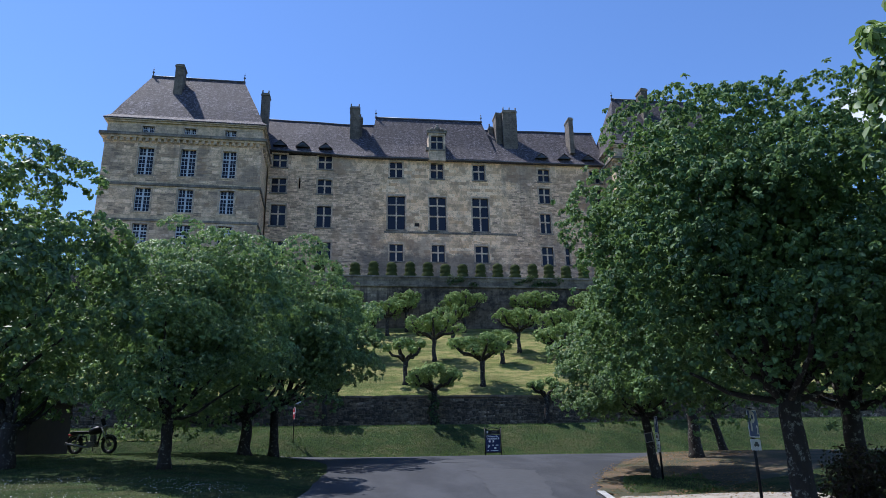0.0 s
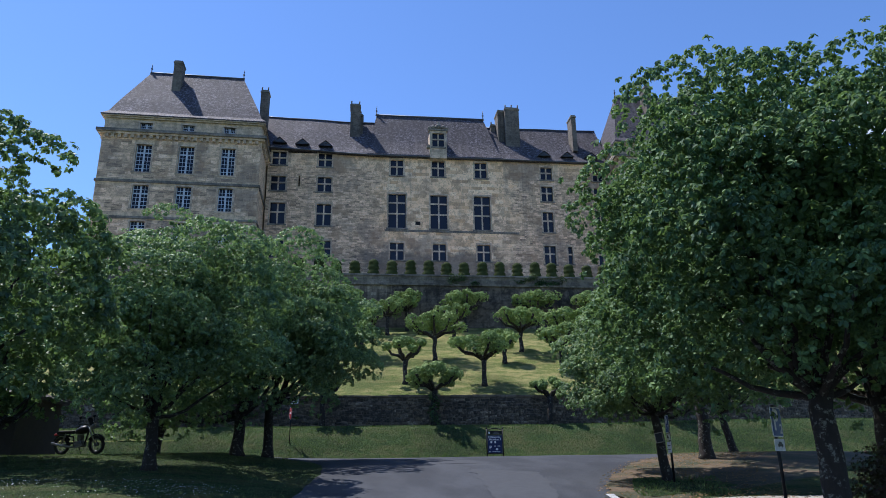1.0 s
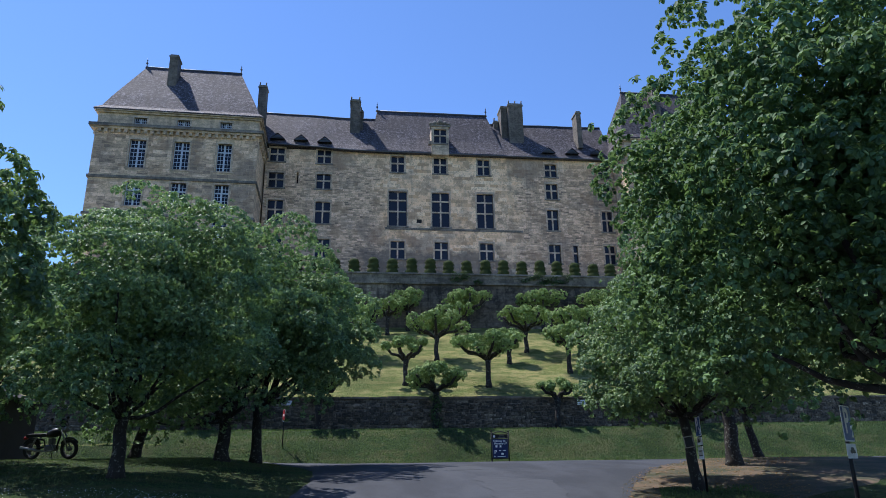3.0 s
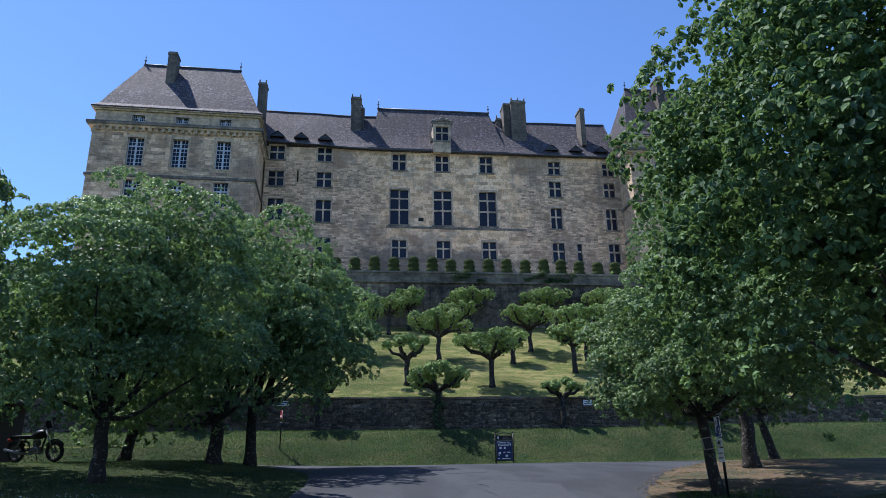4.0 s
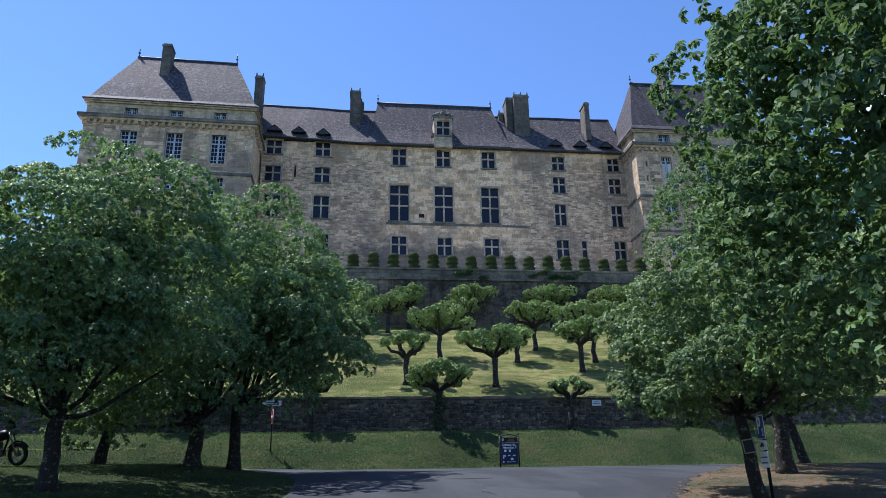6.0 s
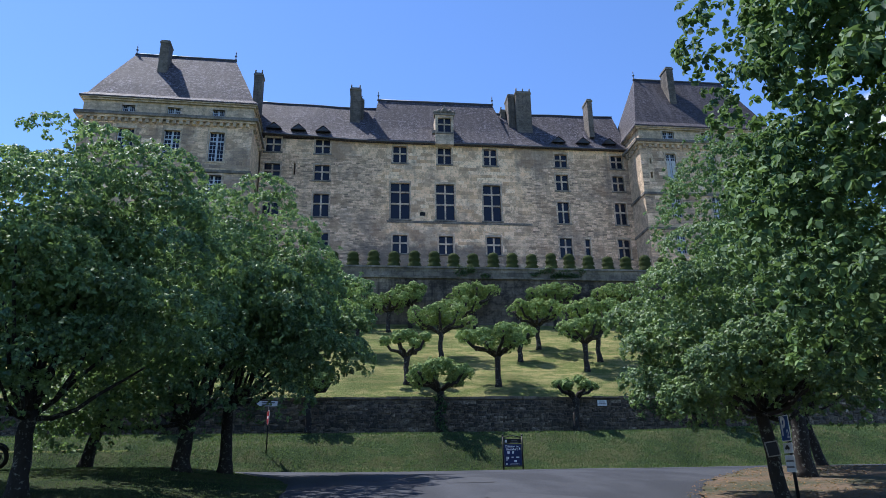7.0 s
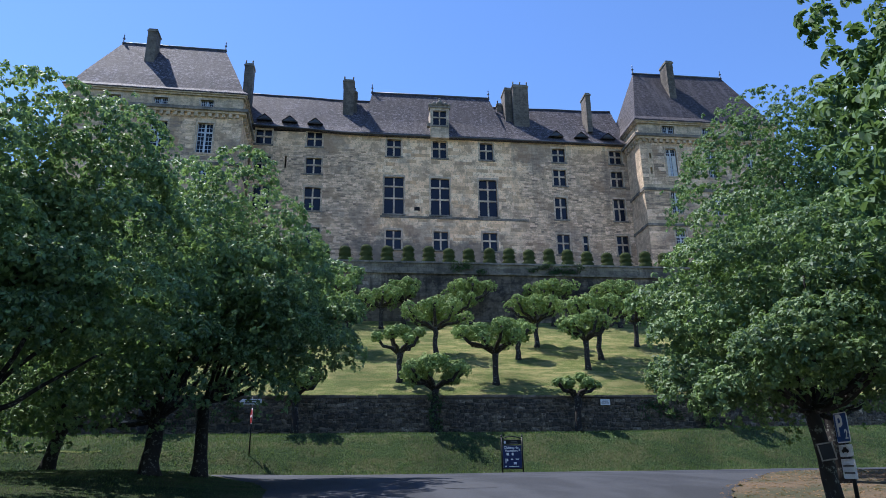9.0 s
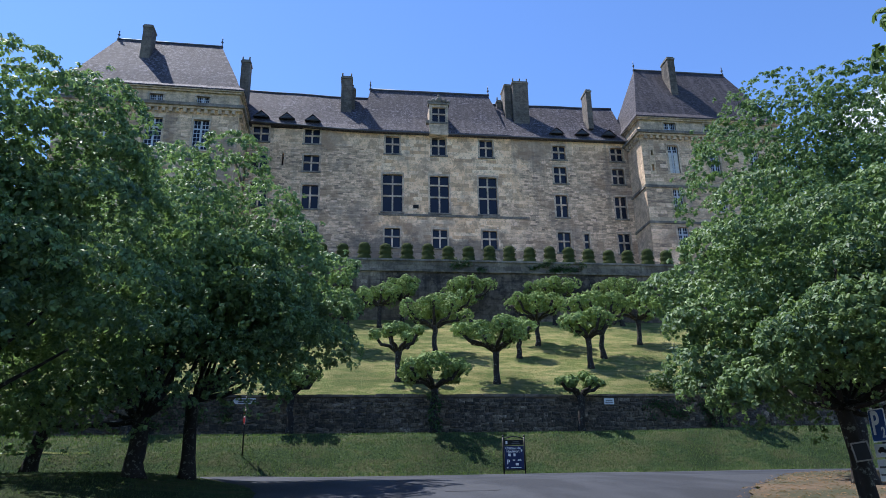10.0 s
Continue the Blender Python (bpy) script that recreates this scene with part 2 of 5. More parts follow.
LEAF = leaf_mat("broad_leaf", (0.050, 0.104, 0.074), (0.275, 0.385, 0.135), 0.55, 0.36, 0.35)
# darkened copy of the lime leaf, with crown shade put into the colour
LEAF_SHADED = leaf_mat("shaded_lime_leaf", (0.030, 0.068, 0.047), (0.150, 0.245, 0.082), 0.65, 0.28, 0.2)
LEAF_LIME = leaf_mat("lime_leaf", (0.042, 0.086, 0.058), (0.215, 0.310, 0.098), 0.55, 0.32, 0.35)
LEAF_FAR = leaf_mat("far_leaf", (0.052, 0.108, 0.076), (0.265, 0.375, 0.135), 0.55, 0.36, 0.35)
LEAF_POL = leaf_mat("pollard_leaf", (0.095, 0.155, 0.048), (0.32, 0.41, 0.12), 0.65, 0.10, 0.2)
LEAF_BOX = leaf_mat("box_leaf", (0.024, 0.036, 0.012), (0.055, 0.068, 0.024), 0.85, 0.1, 0.06)
IVY = leaf_mat("ivy_leaf", (0.016, 0.045, 0.013), (0.055, 0.10, 0.03), 0.45, 0.2)


def bark_mat():
    k = Net("bark")
    p = k.pos()
    f = k.noise(k.scaled(p, (6.0, 6.0, 1.6)), 2.0, 6.0, 0.65)
    c = k.mix(f, (0.011, 0.0095, 0.008), (0.047, 0.039, 0.033))
    moss_shade = k.ramp(k.noise(p, 9.0, 5.0, 0.75), [(0.56, 0.0), (0.62, 0.8)])
    c = k.mix(moss_shade, c, (0.20, 0.20, 0.165))
    return k.done(c, 0.92, k.bump(f, 0.8, 0.03))


BARK = bark_mat()


def grass_mat(name, a, b, dry):
    k = Net(name)
    p = k.pos()
    f = k.ramp(k.noise(p, 11.0, 7.0, 0.8), [(0.38, 0.0), (0.62, 1.0)])
    m = k.noise(k.scaled(p, (0.7, 1.3, 1.3)), 1.1, 6.0, 0.7)
    c = k.mix(f, a, b)
    c = k.mix(k.ramp(m, [(0.44, 0.0), (0.58, 0.85)]), c, dry)
    spot = k.ramp(k.noise(p, 0.28, 4.0), [(0.45, 0.0), (0.62, 0.55)])
    c = k.mix(spot, c, [v * 0.7 for v in a])
    return k.done(c, 0.95, k.bump(f, 0.9, 0.06), Specular_IOR_Level=0.1)


GRASS = grass_mat("lawn", (0.019, 0.044, 0.016), (0.092, 0.136, 0.046), (0.105, 0.112, 0.048))
SLOPE = grass_mat("dry_slope_grass", (0.095, 0.130, 0.036), (0.235, 0.265, 0.080), (0.38, 0.325, 0.135))
BLADE = leaf_mat("grass_blade", (0.040, 0.075, 0.027), (0.112, 0.152, 0.056), 0.6, 0.3)


def asphalt_mat():
    k = Net("asphalt")
    p = k.pos()
    f = k.noise(p, 60.0, 4.0, 0.7)
    c = k.mix(f, (0.016, 0.018, 0.022), (0.037, 0.040, 0.048))
    m = k.ramp(k.noise(k.scaled(p, (1.0, 0.35, 1.0)), 0.7, 5.0, 0.6), [(0.42, 0.0), (0.6, 0.6)])
    c = k.mix(m, c, (0.057, 0.061, 0.070))
    cr = k.n("TexVoronoi", Vector=k.scaled(p, (0.32, 0.32, 0.32)))
    cr.feature = "DISTANCE_TO_EDGE"
    c = k.mix(k.ramp(cr.outputs[0], [(0.0, 0.7), (0.012, 0.0)]), c, (0.03, 0.03, 0.032))
    return k.done(c, 0.85, k.bump(f, 0.4, 0.01))


ASPHALT = asphalt_mat()
PATCHMAT = plain("older_asphalt", (0.050, 0.053, 0.060), 0.85, 0.0, 40.0, 0.3)
GRAVEL = plain("dusty_gravel", (0.32, 0.29, 0.25), 0.95, 0.0, 25.0, 0.4)
# unseen terrace top, made this pale to bounce light onto the facade
TERRACE = plain("bounce_terrace_gravel", (0.68, 0.60, 0.47), 0.95, 0.0, 12.0, 0.2)


def earth_mat():
    k = Net("leaf_littered_earth")
    p = k.pos()
    f = k.noise(p, 9.0, 6.0, 0.7)
    c = k.mix(f, (0.05, 0.036, 0.024), (0.165, 0.115, 0.07))
    # dark green patches painted for the shaded grass under the trees
    moss_shade = k.ramp(k.noise(p, 0.55, 5.0, 0.7), [(0.42, 0.85), (0.58, 0.0)])
    c = k.mix(moss_shade, c, (0.034, 0.042, 0.02))
    return k.done(c, 0.95, k.bump(f, 0.5, 0.02))


EARTH = earth_mat()
WHITE = plain("white_paint", (0.82, 0.82, 0.80), 0.6)
WORN = plain("worn_road_paint", (0.42, 0.42, 0.41), 0.8, 0.0, 22.0, 0.5)
BLUE = plain("sign_blue", (0.012, 0.06, 0.24), 0.4)
NAVY = plain("board_navy", (0.008, 0.02, 0.09), 0.4)
RED = plain("sign_red", (0.42, 0.02, 0.02), 0.4)
BLACK = plain("black_metal", (0.012, 0.012, 0.014), 0.45, 0.2)
GREY = plain("galvanised_steel", (0.12, 0.12, 0.125), 0.5, 0.6)
CHROME = plain("chrome", (0.25, 0.25, 0.26), 0.3, 1.0)
RUBBER = plain("rubber", (0.015, 0.015, 0.016), 0.8)
DARKRED = plain("dark_red_paint", (0.045, 0.008, 0.008), 0.4)


def stone_piece_mat():
    k = Net("rubble_stone")
    r = k.n("ObjectInfo").outputs["Random"]
    i = k.n("NewGeometry").outputs["Random Per Island"]
    s = k.math("FRACT", k.math("ADD", r, i))
    c = k.ramp(s, [(0.0, (0.06, 0.044, 0.03)), (0.45, (0.17, 0.125, 0.082)), (0.82, (0.28, 0.21, 0.135)), (0.93, (0.48, 0.37, 0.25)), (1.0, (0.58, 0.46, 0.33))])
    st = k.ramp(k.noise(k.pos(), 0.9, 5.0, 0.7), [(0.42, 0.0), (0.62, 0.75)])
    c = k.mix(st, c, (0.075, 0.066, 0.056))
    f = k.noise(k.pos(), 9.0, 5.0, 0.7)
    c = k.mix(k.ramp(f, [(0.42, 0.8), (0.6, 0.0)]), c, (0.03, 0.03, 0.026))
    w = k.ramp(k.noise(k.pos(), 4.0, 6.0, 0.75), [(0.52, 0.0), (0.62, 0.7)])
    c = k.mix(w, c, (0.24, 0.195, 0.145))
    return k.done(c, 0.92, k.bump(f, 0.6, 0.02))


STONE = stone_piece_mat()


# ---- mesh helpers ----
def part(name, bm, material, parent=None, label=""):
    me = bpy.data.meshes.new(name)
    bm.normal_update()
    bm.to_mesh(me)
    bm.free()
    me.materials.append(material)
    ob = new(name, me)
    ob.parent = parent
    if label:
        tagged(ob, label)
    return ob


def box(bm, x0, x1, y0, y1, z0, z1, bevel=0.0):
    v = [bm.verts.new((x, y, z)) for z in (z0, z1) for x, y in ((x0, y0), (x1, y0), (x1, y1), (x0, y1))]
    fs = [bm.faces.new([v[i] for i in q]) for q in ((3, 2, 1, 0), (4, 5, 6, 7), (0, 1, 5, 4), (1, 2, 6, 5), (2, 3, 7, 6), (3, 0, 4, 7))]
    if bevel:
        es = list({e for f in fs for e in f.edges})
        bmesh.ops.bevel(bm, geom=es, offset=bevel, segments=1, affect="EDGES")
    return bm


def poly(bm, pts):
    return bm.faces.new([bm.verts.new(p) for p in pts])


def tube(bm, pts, radii, seg=8):
    """A tapered tube along points."""
    rings = []
    for i, p in enumerate(pts):
        a, b = Vector(pts[max(i - 1, 0)]), Vector(pts[min(i + 1, len(pts) - 1)])
        d = (b - a).normalized()
        u = d.cross(Vector((0.3, 0.9, 0.2)) if abs(d.y) < 0.9 else Vector((1, 0, 0))).normalized()
        w = d.cross(u)
        rings.append([bm.verts.new(Vector(p) + radii[i] * (math.cos(j * 2 * math.pi / seg) * u + math.sin(j * 2 * math.pi / seg) * w)) for j in range(seg)])
    for r0, r1 in zip(rings, rings[1:]):
        for j in range(seg):
            f = bm.faces.new((r0[j], r0[(j + 1) % seg], r1[(j + 1) % seg], r1[j]))
            f.smooth = True
    bm.faces.new(rings[0][::-1])
    bm.faces.new(rings[-1])
    return bm


def lathe(bm, profile, centre=(0, 0, 0), seg=12):
    """A turned form from (radius, height) pairs."""
    cx, cy, cz = centre
    rings = [[bm.verts.new((cx + r * math.cos(j * 2 * math.pi / seg), cy + r * math.sin(j * 2 * math.pi / seg), cz + z)) for j in range(seg)] for r, z in profile]
    for r0, r1 in zip(rings, rings[1:]):
        for j in range(seg):
            bm.faces.new((r0[j], r0[(j + 1) % seg], r1[(j + 1) % seg], r1[j])).smooth = True
    bm.faces.new(rings[0][::-1])
    bm.faces.new(rings[-1])
    return bm


def empty(name, loc=(0, 0, 0), rz=0.0):
    ob = new(name)
    ob.matrix_basis = pose(*loc, 0, 0, rz)
    return ob


def pierced(x0, x1, z0, z1, y0, y1, holes):
    """An upright wall from y0 (front) to y1, along x, with openings (xa, xb, za, zb) right through it."""
    bm = bmesh.new()
    xs = sorted({x0, x1, *[h[0] for h in holes], *[h[1] for h in holes]})
    zs = sorted({z0, z1, *[h[2] for h in holes], *[h[3] for h in holes]})
    solid = lambda x, z: x0 < x < x1 and z0 < z < z1 and not any(h[0] < x < h[1] and h[2] < z < h[3] for h in holes)
    verts = {}

    def v(x, y, z):
        key = (round(x, 4), round(y, 4), round(z, 4))
        if key not in verts:
            verts[key] = bm.verts.new(key)
        return verts[key]

    for xa, xb in zip(xs, xs[1:]):
        for za, zb in zip(zs, zs[1:]):
            xm, zm = (xa + xb) / 2, (za + zb) / 2
            if not solid(xm, zm):
                continue
            bm.faces.new((v(xa, y0, za), v(xb, y0, za), v(xb, y0, zb), v(xa, y0, zb)))
            bm.faces.new((v(xb, y1, za), v(xa, y1, za), v(xa, y1, zb), v(xb, y1, zb)))
            i, j = xs.index(xa), zs.index(za)
            if i == 0 or not solid((xs[i - 1] + xa) / 2, zm):
                bm.faces.new((v(xa, y1, za), v(xa, y0, za), v(xa, y0, zb), v(xa, y1, zb)))
            if i == len(xs) - 2 or not solid((xb + xs[i + 2]) / 2, zm):
                bm.faces.new((v(xb, y0, za), v(xb, y1, za), v(xb, y1, zb), v(xb, y0, zb)))
            if j == 0 or not solid(xm, (zs[j - 1] + za) / 2):
                bm.faces.new((v(xa, y0, za), v(xa, y1, za), v(xb, y1, za), v(xb, y0, za)))
            if j == len(zs) - 2 or not solid(xm, (zb + zs[j + 2]) / 2):
                bm.faces.new((v(xa, y0, zb), v(xb, y0, zb), v(xb, y1, zb), v(xa, y1, zb)))
    return bm


# ---- ground ----
def lerp_table(table, v):
    return float(np.interp(v, [a for a, _ in table], [b for _, b in table]))


PROFILE = [(-400, -30), (-60, -1.6), (0, 0.43), (10, 0.80), (19, 1.50), (24, 1.95), (28, 2.18), (34, 2.28), (37.0, 2.34), (37.5, 2.45), (38.4, 3.14), (39.3, 3.75), (39.9, 4.02), (41.6, 4.12),
           (41.75, 5.80), (52, 9.85), (62.2, 13.88), (62.35, 18.25), (90, 18.3), (140, 12), (400, -20), (1500, -60)]


def smooth(a, b, v):
    t = min(1.0, max(0.0, (v - a) / (b - a)))
    return t * t * (3 - 2 * t)


def left_edge(y):
    return lerp_table([(-60, -8), (0, -2.9), (17, -1.0), (22, -0.6), (26, -0.8), (29, -1.6), (31, -3.2), (32.4, -6), (33.6, -12), (34.5, -30), (35, -80)], y)


def ground_z(x, y):
    z = lerp_table(PROFILE, y)
    if 8 < y < 37:
        z += 0.36 * smooth(-1.0, -5.0, x) * smooth(10, 22, y) * (1 - smooth(30.5, 34, y))
        z += 0.10 * smooth(9, 14, x) * smooth(12, 18, y) * (1 - smooth(27, 32, y))
    if 36.5 < y < 41.6:
        z += 0.35 * smooth(0.0, -4.0, x) * smooth(36.5, 38, y) * (1 - smooth(38.2, 39.8, y)) + 0.2 * smooth(10, 26, x) * smooth(37, 40, y)
    return z + 0.03 * noise.noise((x * 0.5, y * 0.5, 0)) * (1 if y < 61 else 0)


def sheet(name, xs, ys, fn, material, dz=0.0, keep=None, parent=None):
    bm = bmesh.new()
    grid = [[bm.verts.new((x, y, fn(x, y) + dz)) for x in xs] for y in ys]
    for j in range(len(ys) - 1):
        for i in range(len(xs) - 1):
            if keep is None or keep((xs[i] + xs[i + 1]) / 2, (ys[j] + ys[j + 1]) / 2):
                bm.faces.new((grid[j][i], grid[j][i + 1], grid[j + 1][i + 1], grid[j + 1][i])).smooth = True
    bmesh.ops.delete(bm, geom=[v for v in bm.verts if not v.link_faces], context="VERTS")
    return part(name, bm, material, parent)


def steps(*runs):
    out = []
    for a, b, s in runs:
        n = max(1, round((b - a) / s))
        out += [a + (b - a) * i / n for i in range(n)]
    return out + [runs[-1][1]]


GX = steps((-1500, -300, 400), (-300, -60, 40), (-60, -20, 4), (-20, 30, 0.5), (30, 70, 4), (70, 310, 40), (310, 1500, 400))
GY = steps((-1500, -400, 400), (-400, -60, 40), (-60, -6, 4), (-6, 37, 0.5), (37, 41.5, 0.25)) + [41.6, 41.75] + steps((42.5, 62, 1.5)) + [62.2, 62.35] + steps((64, 90, 6), (98, 150, 10), (190, 400, 40), (700, 1500, 400))
ground = sheet("ground", GX, GY, ground_z, GRASS)
tagged(ground, "green lawn and grassy bank rising towards the castle", "ground", kind="structure")
ground.data.materials.append(SLOPE)
# light-bouncing gravel on the unseen ground behind the parapet
ground.data.materials.append(TERRACE)
for f in ground.data.polygons:
    if f.center.y > 41.7:
        f.material_index = 2 if f.center.y > 62.3 else 1


def right_edge(y):
    return lerp_table([(-60, -3), (0, 4.2), (14, 5.75), (17, 6.3), (20, 7.5), (24, 9.7), (27, 12.4), (29.5, 17), (31.5, 24), (33, 40), (34, 80)], y)


def strip(name, edge_a, edge_b, ys, cols, material, dz, wob=0.0):
    """A sheet on the ground between two edges that are functions of y."""
    bm = bmesh.new()
    grid = []
    for y in ys:
        a, b = edge_a(y), edge_b(y)
        a += wob * noise.noise((a, y * 1.3, 3.0))
        b += wob * noise.noise((b, y * 1.3, 7.0))
        grid.append([bm.verts.new((a + (b - a) * c / cols, y, ground_z(a + (b - a) * c / cols, y) + (-0.03 if cols > 8 and (c == cols or c == 0 and cols > 20) else dz))) for c in range(cols + 1)])
    for r0, r1 in zip(grid, grid[1:]):
        for i in range(cols):
            bm.faces.new((r0[i], r0[i + 1], r1[i + 1], r1[i])).smooth = True
    return part(name, bm, material)


road = strip("road", left_edge, right_edge, steps((-60, -6, 6), (-6, 36.9, 0.3)), 60, ASPHALT, 0.03, 0.12)
tagged(road, "worn grey asphalt road meeting a crossing lane", "road", kind="structure")

verge = strip("dirt_verge", lambda y: right_edge(y) - 0.1, lambda y: right_edge(y) + lerp_table([(14.5, 0.3), (16.5, 2.0), (19, 6.0), (24, 9.0), (27, 8.0), (29.5, 3.0)], y), steps((14.5, 29.5, 0.3)), 14, EARTH, 0.045, 0.35)
tagged(verge, "bare brown earth littered with dry leaves under the trees", "dirt verge", kind="structure")
apron = strip("gravel_apron", lambda y: right_edge(y) + 0.1, lambda y: right_edge(y) + lerp_table([(8, 3), (11, 6), (15.2, 5)], y), steps((8, 15.4, 0.3)), 12, GRAVEL, 0.05, 0.3)
tagged(apron, "pale dusty gravel beside the road", "gravel", kind="structure")


# narrow paler strip that imitates a sunlit grass edge by its colour
path = sheet("path", steps((-40, -8.6, 0.6)), [38.18, 38.22, 38.27], lambda x, y: ground_z(x, y + 0.1 * noise.noise((x * 0.7, 0, 4))), SLOPE, 0.025)
tagged(path, "thin pale dry-grass strip standing in for a sunlit edge of the bank", "path", kind="structure")


tuft_patch = strip("grass_patch", lambda y: right_edge(y) + 0.55, lambda y: right_edge(y) + lerp_table([(16.0, 0.8), (16.8, 2.6), (18.0, 3.4), (18.9, 2.4), (19.6, 0.9)], y), steps((16.0, 19.6, 0.2)), 10, GRASS, 0.06, 0.5)
tagged(tuft_patch, "rough green grass patch on the bare verge", "grass patch", kind="structure")


# ---- castle ----
FY = 73.5      # front of the main wing
WY = 74.3      # its inner face
HOLES = {
    "a": [(-9.60, -8.05, 34.45, 36.05), (-9.60, -8.0, 31.35, 33.1), (-9.5, -7.9, 27.4, 29.9), (-9.35, -7.85, 23.6, 25.6)],
    "b": [(-4.47, -2.97, 34.4, 36.02), (-4.46, -2.93, 31.35, 33.1), (-4.46, -2.88, 27.35, 29.85), (-4.3, -2.8, 23.55, 25.6)],
    "l": [(3.72, 5.15, 33.65, 35.6), (3.72, 5.23, 23.55, 25.55)],
    "m": [(8.49, 9.93, 33.65, 35.6), (8.49, 9.95, 23.55, 25.52)],
    "r": [(13.5, 14.87, 33.65, 35.6), (13.5, 14.98, 23.55, 25.52)],
    "s": [(21.33, 22.7, 33.72, 35.3), (21.31, 22.65, 31.0, 32.87), (21.28, 22.52, 27.22, 29.67), (21.25, 22.56, 23.4, 25.57)],
    "t": [(27.68, 29.0, 33.78, 35.33), (27.66, 28.93, 31.1, 32.87), (27.64, 28.85, 27.22, 29.7), (27.62, 28.87, 23.42, 25.57)],
}
TALL = [(3.5, 5.46, 27.28, 31.34), (8.26, 10.18, 27.28, 31.34), (13.28, 15.14, 27.28, 31.36)]
NARROW = [(24.02, 24.52, 23.48, 25.5)]
SLITS = [(-6.6, -6.42, 31.9, 33.2)]
ALL = [h for hs in HOLES.values() for h in hs] + TALL + NARROW + SLITS


def cross_window(parent, h, rows, y, cols=2):
    """A stone-mullioned window: surround, cross, sill, and a glazed light in each field."""
    xa, xb, za, zb = h
    bm = bmesh.new()
    w, m = 0.16, 0.16
    for x0, x1, z0, z1 in ((xa - w, xa, za, zb), (xb, xb + w, za, zb), (xa - w, xb + w, zb, zb + 0.22)):
        box(bm, x0, x1, y - 0.03, y + 0.1, z0, z1)
    win = part("window", bm, TRIM, parent)
    bm = bmesh.new()
    xm = (xa + xb) / 2
    cuts = [za] + [za + (zb - za) * c for c in rows] + [zb]
    if cols == 2:
        box(bm, xm - m / 2, xm + m / 2, y + 0.12, y + 0.32, za, zb)
    for z in cuts[1:-1]:
        box(bm, xa, xb, y + 0.125, y + 0.315, z - m / 2, z + m / 2)
    part("mullion", bm, TRIM, win)
    bm = bmesh.new()
    box(bm, xa - 0.22, xb + 0.22, y - 0.12, y + 0.1, za - 0.16, za - 0.004)
    part("sill", bm, LEDGE, win)
    for z0, z1 in zip(cuts, cuts[1:]):
        for x0, x1 in (((xa, xm), (xm, xb)) if cols == 2 else ((xa, xb),)):
            bm = bmesh.new()
            box(bm, x0 + 0.02, x1 - 0.02, y + 0.225, y + 0.235, z0 + 0.02, z1 - 0.02)
            part("pane", bm, GLASS, win)
    return win


wing = empty("castle_wing", (0, 0, 0))
tagged(wing, "long weathered limestone castle wing with mullioned windows and steep stone-tiled roof", "castle wing")
part("wall", pierced(-10.05, 29.7, 17.5, 36.0, FY, WY, ALL), FACADE, wing)
bm = bmesh.new()
box(bm, -10.05, 29.7, 81.0, 81.8, 17.5, 36.0)
part("back_wall", bm, FACADE, wing)
for x0, x1 in ((-10.05, -9.75), (29.4, 29.7)):
    bm = bmesh.new()
    box(bm, x0, x1, WY, 81.0, 17.5, 36.0)
    part("cross_wall", bm, FACADE, wing)
# added black sheet behind the openings, painted as interior shade
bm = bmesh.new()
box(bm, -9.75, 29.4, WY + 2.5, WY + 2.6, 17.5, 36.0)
part("room_shade_sheet", bm, VOID, wing)
for col, hs in HOLES.items():
    for h in hs:
        cross_window(wing, h, (0.58,), FY)
for h in TALL:
    cross_window(wing, h, (0.43, 0.75), FY)
for h in NARROW:
    cross_window(wing, h, (0.58,), FY, 1)

# ledge under the tall windows
bm = bmesh.new()
box(bm, 3.1, 18.4, FY - 0.10, FY + 0.1, 26.85, 27.08)
part("string_course", bm, LEDGE, wing)
# near-black block painted as the shade inside a vent opening
bm = bmesh.new()
box(bm, 6.55, 7.1, FY - 0.02, FY + 0.3, 27.7, 28.1)
part("vent", bm, VOID, wing)


def prism_roof(bm, xs, prof):
    """A roof along x: prof(x) gives the outline (y, z) from front eave over the ridge to the back."""
    rows = [[bm.verts.new((x, y, z)) for y, z in prof(x)] for x in xs]
    for a, b in zip(rows, rows[1:]):
        for i in range(len(a) - 1):
            bm.faces.new((a[i], b[i], b[i + 1], a[i + 1]))
    for r in (rows[0][::-1], rows[-1]):
        bm.faces.new(r)
    rim = [r[0] for r in rows], [r[-1] for r in rows]
    for i in range(len(xs) - 1):
        bm.faces.new((rim[0][i + 1], rim[0][i], rim[1][i], rim[1][i + 1]))
    return bm


def eave_z(x):
    return lerp_table([(-10.2, 36.42), (-4.5, 36.22), (-1, 36.0), (2, 35.95), (30, 35.98)], x)


def wing_profile(x):
    e = eave_z(x)
    sag = 0.05 * math.sin(x * 0.9)
    rz = lerp_table([(-10.9, 42.45), (-1.3, 42.18), (16, 42.2), (31, 42.4)], x) + sag * 0.6
    return [(73.05, e - 0.1), (73.05, e), (73.9, e + 1.0), (75.6, e + 3.45 + sag), (77.5, rz), (79.5, 39.2), (82.2, 35.9)]


part("roof", prism_roof(bmesh.new(), steps((-11.4, 29.9, 1.25)), wing_profile), ROOF, wing)
for x0, x1 in ((-11.4, 2.2), (15.8, 29.9)):
    bm = bmesh.new()
    tube(bm, [(x, 77.5, wing_profile(x)[4][1] + 0.03) for x in steps((x0, x1, 1.5))], [0.11] * len(steps((x0, x1, 1.5))), 6)
    part("ridge", bm, LEAD, wing)
bm = bmesh.new()
